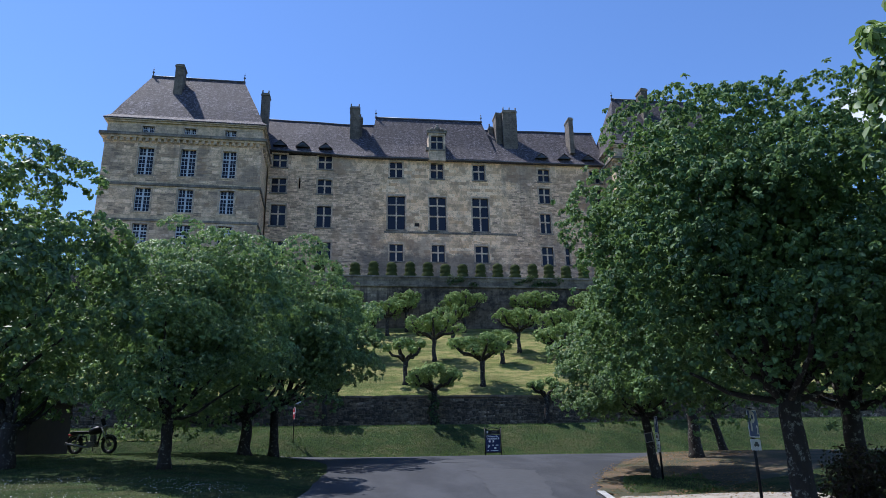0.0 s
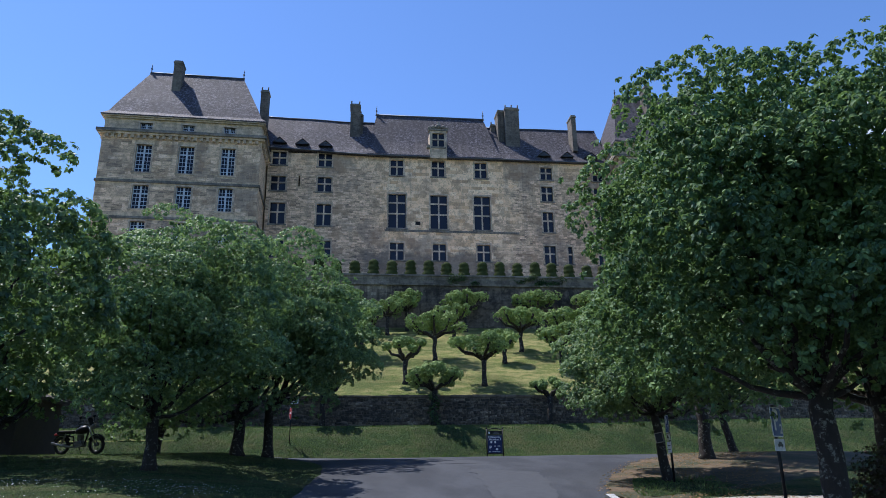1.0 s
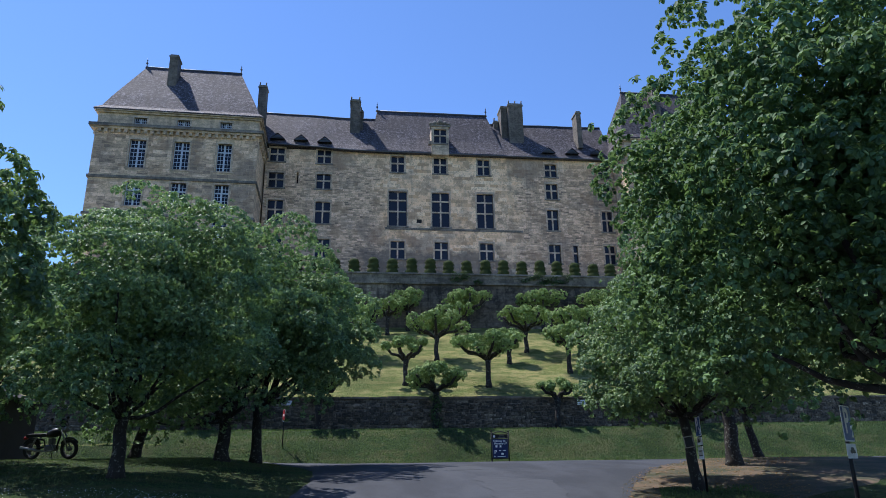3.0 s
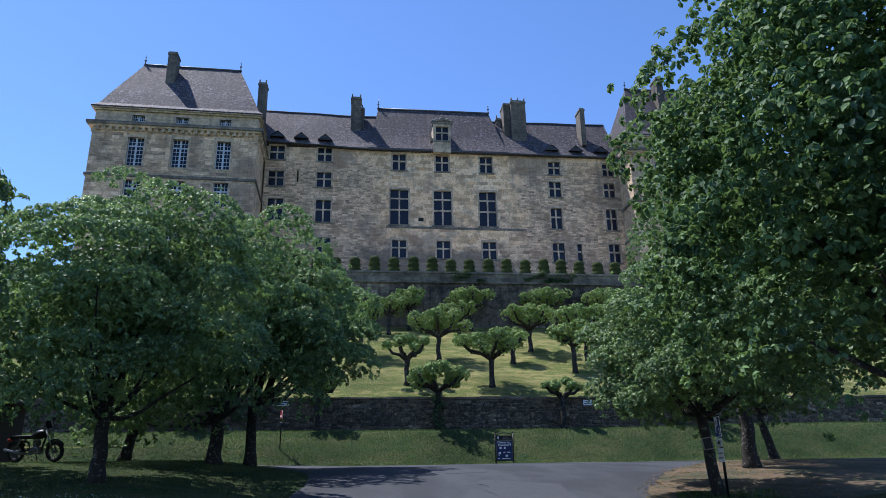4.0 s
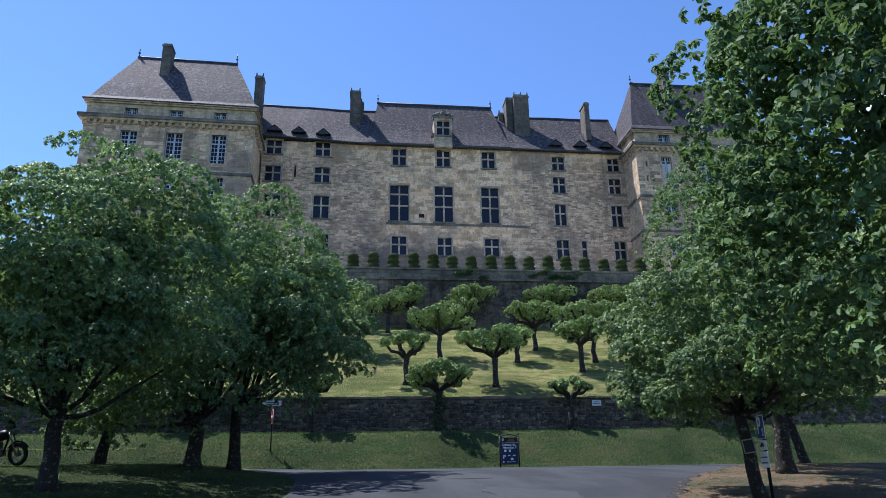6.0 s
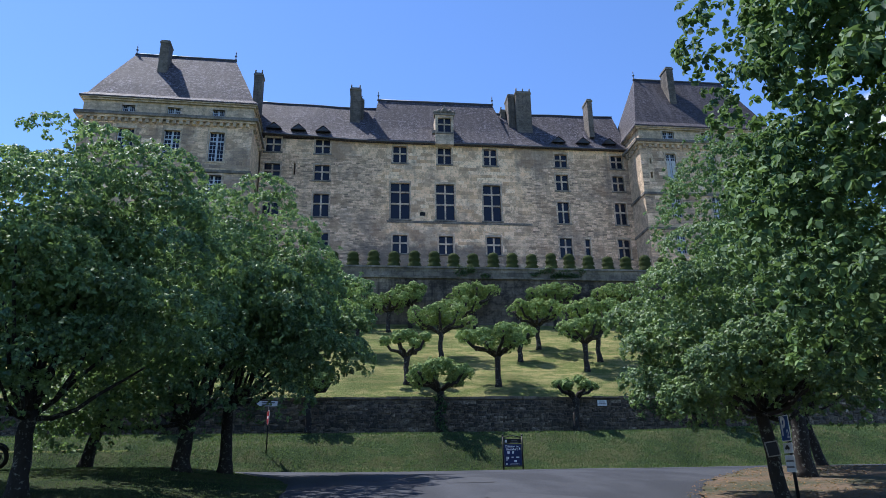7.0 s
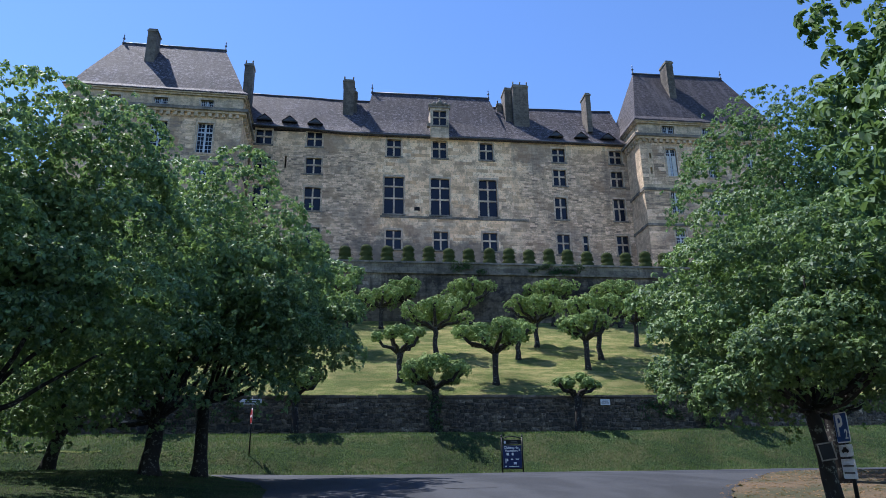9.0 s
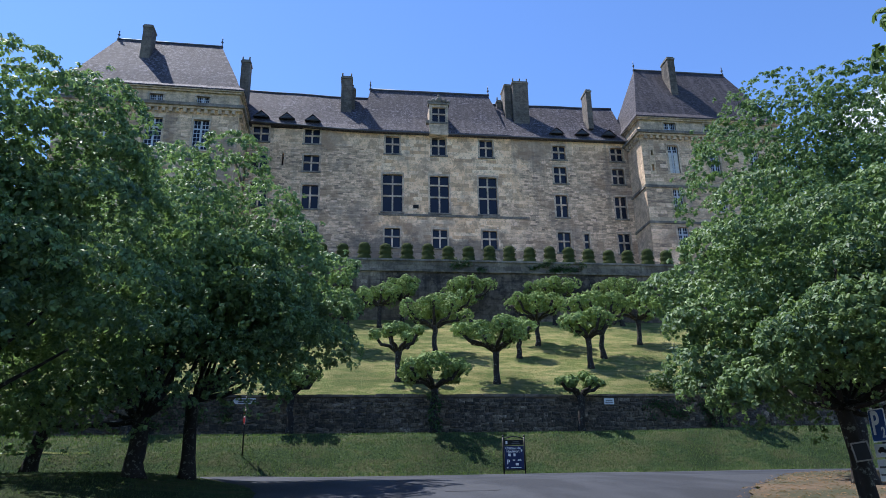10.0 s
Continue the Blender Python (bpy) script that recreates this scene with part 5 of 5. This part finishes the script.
for x0, x1, z in ((-0.3, 0.25, 2.2), (-0.3, 0.1, 2.11)):
    bm = bmesh.new()
    box(bm, x0, x1, -0.015, -0.0105, z - 0.025, z + 0.025)
    part("text_bar", bm, GREY, arrow)

# information board
BX, BY = 7.55, 37.05
g = ground_z(BX, BY)
board = empty("information_board", (BX, BY, g - 0.05))
tagged(board, "navy information board with white lettering in a black metal frame", "information board")
for x in (-0.42, 0.42):
    part("post", tube(bmesh.new(), [(x, 0, 0), (x, 0, 1.44)], [0.03, 0.03], 8), BLACK, board)
    part("post_cap", lathe(bmesh.new(), [(0.03, 0), (0.045, 0.03), (0.02, 0.08)], (x, 0, 1.44), 8), BLACK, board)
part("arch", tube(bmesh.new(), [(-0.42 + 0.84 * k / 10, 0, 1.36 + 0.1 * math.sin(math.pi * k / 10)) for k in range(11)], [0.02] * 11, 6), BLACK, board)
bm = bmesh.new()
box(bm, -0.38, 0.38, -0.012, 0.012, 1.14, 1.33)
head = part("header_panel", bm, BLACK, board)
bm = bmesh.new()
box(bm, -0.33, -0.25, -0.016, -0.0125, 1.18, 1.29)
part("emblem", bm, WHITE, head)
for w, z in ((0.12, 1.26), (0.17, 1.19)):
    bm = bmesh.new()
    box(bm, 0.08 - w, 0.08 + w, -0.016, -0.0125, z - 0.02, z + 0.02)
    part("text_bar", bm, GREY, head)
bm = bmesh.new()
box(bm, -0.38, 0.38, -0.012, 0.012, 0.24, 1.11)
panel = part("panel", bm, NAVY, board, "navy panel with white lettering")
text_part("Château de", 0.13, WHITE, panel, at(-0.04, 1.02, -0.015))
text_part("Hautefort", 0.13, WHITE, panel, at(-0.04, 0.90, -0.015))
text_part("P", 0.24, WHITE, panel, at(-0.24, 0.50, -0.015))
bm = bmesh.new()
poly(bm, [(0.27, -0.016, 1.0), (0.33, -0.016, 0.93), (0.27, -0.016, 0.86)])
part("arrow", bm, WHITE, panel)
for x, z, w, hh in ((-0.19, 0.77, 0.05, 0.05), (0.01, 0.77, 0.04, 0.05), (-0.02, 0.575, 0.05, 0.02), (0.2, 0.575, 0.07, 0.02), (0.1, 0.42, 0.06, 0.045), (-0.28, 0.3, 0.03, 0.025), (0.06, 0.3, 0.2, 0.012)):
    bm = bmesh.new()
    box(bm, x - w, x + w, -0.016, -0.0125, z - hh, z + hh)
    part("symbol", bm, WHITE, panel)
bm = bmesh.new()
box(bm, -0.40, 0.40, -0.015, 0.015, 0.19, 0.235)
part("rail", bm, BLACK, board)

# white stop marking
mk = strip("road_marking", lambda y: right_edge(y) - 0.30, lambda y: right_edge(y) - 0.12, steps((13.2, 16.3, 0.3)), 2, WORN, 0.062)
tagged(mk, "worn white painted line at the edge of the road", "road marking", kind="structure")

# ---- stone hut ----
hut = empty("timber_hut", (-12.35, 29.6, 0))
tagged(hut, "small dark timber hut with a dark red door under the trees", "hut")
hz = ground_z(-11, 30)
part("wall", pierced(-4.6, 0, hz - 0.4, hz + 2.3, 0, 0.4, [(-4.0, -3.0, hz - 0.1, hz + 2.0)]), DARKWOOD, hut)
for x0, x1, y0, y1 in ((-4.6, -4.2, 0.4, 4.0), (-0.4, 0, 0.4, 4.0), (-4.2, -0.4, 3.6, 4.0)):
    bm = bmesh.new()
    box(bm, x0, x1, y0, y1, hz - 0.4, hz + 2.3)
    part("wall", bm, DARKWOOD, hut)
part("roof", hipped(bmesh.new(), -4.9, 0.3, -0.3, 4.3, hz + 2.3, -3.3, -1.3, 2.0, hz + 3.0), DARKWOOD, hut)
bm = bmesh.new()
for k in range(5):
    box(bm, -3.98 + k * 0.196, -3.98 + k * 0.196 + 0.19, 0.1, 0.16, hz - 0.05, hz + 1.98)
door = part("door", bm, DARKRED, hut, "dark red plank door")
part("handle", tube(bmesh.new(), [(-3.2, 0.06, hz + 0.95), (-3.2, 0.04, hz + 1.1)], [0.015, 0.015], 6), BLACK, door)


# ---- older patches in the asphalt ----
for a, b, w, x0 in ((13.5, 22.8, 0.9, 3.35), (25.2, 27.0, 1.1, 3.4)):
    pt = strip("road_patch", lambda y: x0 + (y - a) * 0.06, lambda y: x0 + w + (y - a) * 0.2 * min(1.0, (b - y) * 0.8), steps((a, b, 0.3)), 4, PATCHMAT, 0.037, 0.25)
    tagged(pt, "paler worn patch in the asphalt", "road patch", kind="structure")


# ---- motorbike ----
bike = empty("motorcycle")
bike.matrix_basis = pose(-9.45, 28.2, ground_z(-9.45, 28.2) + 0.02, 8, 0, -18)
tagged(bike, "black motorcycle parked on the grass beside the hut", "motorcycle")


def ring(bm, c, R, r, seg=28, tube_seg=8):
    vs = []
    for i in range(seg):
        a = 2 * math.pi * i / seg
        vs.append([bm.verts.new((c[0] + (R + r * math.cos(b)) * math.cos(a), c[1] + r * math.sin(b), c[2] + (R + r * math.cos(b)) * math.sin(a))) for b in (2 * math.pi * j / tube_seg for j in range(tube_seg))])
    for i in range(seg):
        for j in range(tube_seg):
            bm.faces.new((vs[i][j], vs[(i + 1) % seg][j], vs[(i + 1) % seg][(j + 1) % tube_seg], vs[i][(j + 1) % tube_seg])).smooth = True
    return bm


for wx in (-0.68, 0.74):
    tyre = part("wheel", ring(bmesh.new(), (wx, 0, 0.32), 0.27, 0.055), RUBBER, bike)
    part("rim", ring(bmesh.new(), (wx, 0, 0.32), 0.215, 0.018, 28, 6), GREY, tyre)
    part("hub", tube(bmesh.new(), [(wx, -0.07, 0.32), (wx, 0.07, 0.32)], [0.06, 0.06], 10), GREY, tyre)
    for k in range(12):
        a = 2 * math.pi * k / 12
        part("spoke", tube(bmesh.new(), [(wx, 0.03 * (-1) ** k, 0.32), (wx + 0.215 * math.cos(a), 0, 0.32 + 0.215 * math.sin(a))], [0.005, 0.005], 4), GREY, tyre)
    part("mudguard", tube(bmesh.new(), [(wx + 0.36 * math.cos(radians(a)), 0, 0.32 + 0.36 * math.sin(radians(a))) for a in range(30, 151, 15)], [0.03] * 9, 6), BLACK, bike)
for sx in (-0.07, 0.07):
    part("fork", tube(bmesh.new(), [(0.74, sx, 0.32), (0.44, sx, 0.98)], [0.022, 0.026], 8), CHROME, bike)
    part("swingarm", tube(bmesh.new(), [(-0.68, sx, 0.32), (-0.12, sx, 0.40)], [0.024, 0.028], 6), BLACK, bike)
    part("shock", tube(bmesh.new(), [(-0.6, sx * 1.6, 0.4), (-0.42, sx * 1.6, 0.74)], [0.03, 0.03], 8), CHROME, bike)
part("frame", tube(bmesh.new(), [(0.44, 0, 0.9), (0.25, 0, 0.35), (-0.15, 0, 0.3), (-0.22, 0, 0.62), (-0.85, 0, 0.72)], [0.03] * 5, 8), BLACK, bike)
bm = bmesh.new()
lathe(bm, [(0.02, -0.26), (0.11, -0.2), (0.15, 0.0), (0.14, 0.16), (0.05, 0.26)], (0, 0, 0), 14)
tank = part("tank", bm, BLACK, bike, "black fuel tank")
tank.matrix_basis = pose(0.15, 0, 0.84, 0, 78, 0)
part("seat", rounded(bmesh.new(), -0.82, -0.05, 0.73, 0.83, -0.12, 0.12, 0.045), RUBBER, bike)
bm = bmesh.new()
box(bm, -0.14, 0.26, -0.12, 0.12, 0.26, 0.46, 0.03)
box(bm, 0.0, 0.16, -0.09, 0.09, 0.47, 0.68, 0.02)
part("engine", bm, GREY, bike)
part("exhaust", tube(bmesh.new(), [(0.15, -0.13, 0.5), (0.28, -0.15, 0.32), (0.0, -0.16, 0.26), (-0.35, -0.17, 0.3), (-0.95, -0.18, 0.42)], [0.022, 0.022, 0.025, 0.04, 0.045], 8), CHROME, bike)
part("handlebar", tube(bmesh.new(), [(0.30, -0.38, 1.12), (0.42, -0.2, 1.1), (0.44, 0, 1.02), (0.42, 0.2, 1.1), (0.30, 0.38, 1.12)], [0.016] * 5, 6), CHROME, bike)
bm = bmesh.new()
lathe(bm, [(0.03, -0.1), (0.09, -0.02), (0.095, 0.05), (0.06, 0.07)], (0, 0, 0), 14)
hl = part("headlight", bm, CHROME, bike, "round chrome headlight")
hl.matrix_basis = pose(0.56, 0, 0.95, 0, 90, 0)
part("screen", rounded(bmesh.new(), -0.12, 0.12, 0.0, 0.28, -0.004, 0.004, 0.08), BLACK, bike).matrix_basis = pose(0.52, 0, 1.02, -20, 0, 90)
part("stand", tube(bmesh.new(), [(-0.05, 0.1, 0.3), (-0.1, 0.26, 0.0)], [0.014, 0.014], 6), BLACK, bike)
for sy in (-0.36, 0.36):
    part("mirror", lathe(bmesh.new(), [(0.01, 0.0), (0.012, 0.14), (0.06, 0.17), (0.05, 0.24)], (0.34, sy, 1.12), 8), BLACK, bike)
bm = bmesh.new()
box(bm, -0.98, -0.86, -0.05, 0.05, 0.66, 0.74, 0.01)
part("tail_light", bm, RED, bike)


# ---- grass, flowers and litter ----
def blades(name, n, height, seed, where, material, label, category="grass", lie=0.0, wide=0.18):
    """Loose blades or leaves on the ground, one object."""
    rng = np.random.default_rng(seed)
    pts = []
    while len(pts) < n:
        x, y = where(rng)
        if x is not None:
            pts.append((x, y, ground_z(x, y)))
    p = np.array(pts)
    a = rng.uniform(0, 2 * np.pi, n)
    side = np.stack([np.cos(a), np.sin(a), np.zeros(n)], 1)
    tip = np.stack([rng.normal(0, 0.35 + lie, n), rng.normal(0, 0.35 + lie, n), np.full(n, 1.0 - lie)], 1)
    h = (height * rng.uniform(0.5, 1.3, n))[:, None]
    w = h * wide
    base = p + np.array([0, 0, 0.0 if not lie else 0.05])
    V = np.stack([base - side * w, base + side * w, base + tip * h * 0.6 + side * w * 0.7, base + tip * h], 1).reshape(-1, 3)
    F = (np.arange(n)[:, None, None] * 4 + np.array([[0, 1, 2], [0, 2, 3]])[None]).reshape(-1, 3)
    me = bpy.data.meshes.new(name)
    me.from_pydata(V.tolist(), [], F.tolist())
    me.materials.append(material)
    return tagged(new(name, me), label, category, kind="stuff")


def on_bank(r):
    return r.uniform(-20, 34), r.uniform(37.0, 41.4)


def on_lawn(r):
    x, y = r.uniform(-16, -0.4), r.uniform(12.5, 33.5)
    return (x, y) if x < left_edge(y) - 0.05 else (None, None)


def on_right(r):
    x, y = r.uniform(12, 40), r.uniform(15, 32)
    return (x, y) if x > right_edge(y) + 8.5 else (None, None)


def on_slope(r):
    return r.uniform(-8, 28), 41.9 + 19.8 * r.uniform(0, 1) ** 1.3


blades("grass", 46000, 0.085, 81, on_bank, BLADE, "short green grass on the roadside bank")
blades("grass", 36000, 0.036, 82, on_lawn, BLADE, "mown lawn grass under the trees")
blades("grass", 16000, 0.08, 83, on_right, BLADE, "mown grass beyond the verge")
BLADE_DRY = leaf_mat("dry_grass_blade", (0.075, 0.125, 0.032), (0.28, 0.285, 0.10), 0.7, 0.25)
blades("grass", 28000, 0.05, 84, on_slope, BLADE_DRY, "dry yellow-green grass on the castle slope")


def daisy_spot(r):
    x, y = r.uniform(-11, -2.2), r.uniform(12.5, 18.8)
    return (x, y) if x < left_edge(y) - 0.1 and noise.noise((x * 0.45, y * 0.45, 2.0)) + 0.3 * r.normal() > 0.0 else (None, None)


blades("daisies", 3000, 0.02, 85, daisy_spot, WHITE, "scattered small white daisies in the lawn", "flowers", 0.55, 0.6)


def litter_spot(r):
    y = r.uniform(14.5, 28)
    return right_edge(y) + r.uniform(-0.4, 4.2), y


def on_patch(r):
    y = r.uniform(16.1, 19.5)
    return right_edge(y) + 0.5 + 2.3 * r.random() ** 1.3, y


blades("grass", 3500, 0.09, 87, on_patch, BLADE, "tufts of grass beside the leaning tree")
LITTER = leaf_mat("dry_leaf", (0.12, 0.055, 0.025), (0.34, 0.2, 0.1), 0.8, 0.15)
blades("leaf_litter", 5000, 0.04, 86, litter_spot, LITTER, "dry brown fallen leaves on the verge", "fallen leaves", 0.6, 0.45)

# ---- masonry of the castle fronts ----
def ashlar(x0, x1, z0, z1, holes, seed, kind):
    """Blocks (x, z, width, height, depth) laid in courses round the openings; kind(x, z): True for large dressed blocks."""
    rng = random.Random(seed)
    out = []
    z = z0
    while z < z1 - 0.1:
        h = min(rng.uniform(0.34, 0.44), z1 - z)
        x = x0
        while x < x1 - 0.05:
            fine = not kind(x, z)
            w = min(rng.uniform(0.3, 0.75) if fine else rng.uniform(0.55, 1.15), x1 - x)
            levels = ((0.0, 0.5), (0.5, 0.5)) if fine else ((0.0, 1.0),)
            for lo, part_h in levels:
                za, zb = z + h * lo, z + h * (lo + part_h)
                spans = [(x, x + w)]
                for a, b, c, d in holes:
                    if c - 0.18 < zb and za < d + 0.24:
                        nxt = []
                        for p, q in spans:
                            for u, v in ((p, min(q, a - 0.18)), (max(p, b + 0.18), q)):
                                if v - u > 0.06:
                                    nxt.append((u, v))
                        spans = nxt
                for p, q in spans:
                    out.append(((p + q) / 2, (za + zb) / 2, q - p - 0.012, zb - za - 0.012, rng.uniform(0.008, 0.03)))
            x += w
        z += h
    return out


def block_shape(k):
    rng = random.Random(700 + k)
    bm = bmesh.new()
    e = 0.035
    back = [(-0.5, 0.1, -0.5), (0.5, 0.1, -0.5), (0.5, 0.1, 0.5), (-0.5, 0.1, 0.5)]
    front = [(x * (1 - e * rng.uniform(0.3, 1.6)), -1.0, z * (1 - 2 * e * rng.uniform(0.3, 1.6))) for x, y, z in back]
    r = [[bm.verts.new(p) for p in q] for q in (back, front)]
    for i in range(4):
        bm.faces.new((r[0][i], r[0][(i + 1) % 4], r[1][(i + 1) % 4], r[1][i]))
    bm.faces.new(r[1])
    me = bpy.data.meshes.new("block")
    bm.normal_update()
    bm.to_mesh(me)
    bm.free()
    me.materials.append(BLOCK)
    return me


BLOCKS = [block_shape(k) for k in range(6)]


def lay(items, y, parent, near_x, material, count=300):
    """The blocks nearest to near_x as parts, the rest joined."""
    order = sorted(range(len(items)), key=lambda i: abs(items[i][0] - near_x))
    for n, i in enumerate(order[:count]):
        x, z, w, h, d = items[i]
        ob = new("block", BLOCKS[n % 6])
        ob.parent = parent
        ob.matrix_basis = Matrix.Translation((x, y, z)) @ Matrix.Diagonal((w, d, h, 1))
    V, F = [], []
    for n, i in enumerate(order[count:]):
        x, z, w, h, d = items[i]
        me, b = BLOCKS[n % 6], len(V)
        V += [(x + v.co.x * w, y + v.co.y * d, z + v.co.z * h) for v in me.vertices]
        F += [[b + q for q in f.vertices] for f in me.polygons]
    me = bpy.data.meshes.new("blockwork")
    me.from_pydata(V, [], F)
    me.materials.append(material)
    ob = new("blockwork", me)
    ob.parent = parent
    tagged(ob, "weathered limestone blocks", kind="stuff")


dressed = lambda x, z: 2.6 < x + 0.8 * noise.noise((x * 0.3, z * 0.3, 0)) < 17.6 or z > 34.2
lay(ashlar(-10.0, 29.65, 20.0, 35.85, ALL + [(6.55, 7.1, 27.7, 28.1)], 91, dressed), FY, wing, 9.2, BLOCK)
for pv, width, top, holes in PAVILIONS:
    lay(ashlar(0.02, width - 0.02, 20.0, top - 2.6, [h for r in holes for h in r] + [(-1, width + 1, 29.45, 29.5), (-1, width + 1, 25.62, 25.68)], 92, lambda x, z: True), 0.0, pv, width * 0.5, BLOCK, 0)

# ---- stones of the garden wall ----
shapes = []
for k in range(8):
    rng = random.Random(300 + k)
    bm = bmesh.new()
    j = lambda v: v * rng.uniform(0.78, 0.98)
    back = [(-0.5, 0.05, -0.5), (0.5, 0.05, -0.5), (0.5, 0.05, 0.5), (-0.5, 0.05, 0.5)]
    mid = [(j(x), -0.55, j(z)) for x, y, z in back]
    front = [(j(x) * 0.8, -1.0, j(z) * 0.76) for x, y, z in back]
    rows = [[bm.verts.new(p) for p in r] for r in (back, mid, front)]
    for a, b in zip(rows, rows[1:]):
        for i in range(4):
            bm.faces.new((a[i], a[(i + 1) % 4], b[(i + 1) % 4], b[i]))
    bm.faces.new(rows[2])
    me = bpy.data.meshes.new("stone")
    bm.normal_update()
    bm.to_mesh(me)
    bm.free()
    me.materials.append(STONE)
    shapes.append(me)


def courses(x0, x1, z0, z1, seed):
    """Stones (x, z, width, height, depth) of a rubble wall in rough courses."""
    rng = random.Random(seed)
    out = []
    z = z0
    while z < z1 - 0.08:
        h = min(rng.uniform(0.12, 0.27), z1 - z)
        x = x0 + rng.uniform(-0.3, 0)
        while x < x1:
            w = rng.choice((0.14, 0.2, 0.26, 0.34, 0.46)) * rng.uniform(0.8, 1.2)
            if h > 0.19 and rng.random() < 0.5:
                out.append((x + w / 2, z + h * 0.27, w, h * 0.5, rng.uniform(0.015, 0.05)))
                out.append((x + w / 2, z + h * 0.77, w, h * 0.46, rng.uniform(0.015, 0.05)))
            else:
                out.append((x + w / 2, z + h / 2 + rng.uniform(-0.05, 0.05), w, h * rng.uniform(0.8, 1.1), rng.uniform(0.015, 0.06)))
            x += w + 0.01
        z += h + 0.008
    return out


def joined_stones(name, items, y, parent):
    V, F = [], []
    for i, (x, z, w, h, d) in enumerate(items):
        me = shapes[i % 8]
        b = len(V)
        t = (i * 53 % 19 - 9) * 0.022
        V += [(x + v.co.x * w + v.co.z * h * t, y + v.co.y * d, z + v.co.z * h - v.co.x * w * t) for v in me.vertices]
        F += [[b + q for q in f.vertices] for f in me.polygons]
    me = bpy.data.meshes.new(name)
    me.from_pydata(V, [], F)
    me.materials.append(STONE)
    ob = new(name, me)
    ob.parent = parent
    return tagged(ob, "weathered rubble stones", kind="stuff")


STONES = courses(-34, 46, 3.75, 5.72, 9)
near = [s for s in STONES if 6.0 < s[0] < 13.6]
near.sort(key=lambda s: abs(s[0] - 9.8))
near = near[:300]
chosen = set(map(id, near))
joined_stones("stonework", [s for s in STONES if id(s) not in chosen], 41.42, lower)
for i, (x, z, w, h, d) in enumerate(near):
    ob = new("stone", shapes[i % 8])
    ob.parent = lower
    ob.matrix_basis = Matrix.Translation((x, 41.42, z)) @ pose(0, 0, 0, 0, (i * 37 % 17 - 8) * 1.3, 0) @ Matrix.Diagonal((w, d, h, 1))
rng = random.Random(44)
x = -24.0
while x < 36:
    w = rng.uniform(0.5, 1.0)
    bm = bmesh.new()
    box(bm, x, x + w - 0.02, 41.33 + rng.uniform(-0.03, 0.03), 42.0, 5.75, 5.86 + rng.uniform(-0.02, 0.03))
    part("coping_stone", bm, RUBBLE, lower)
    x += w
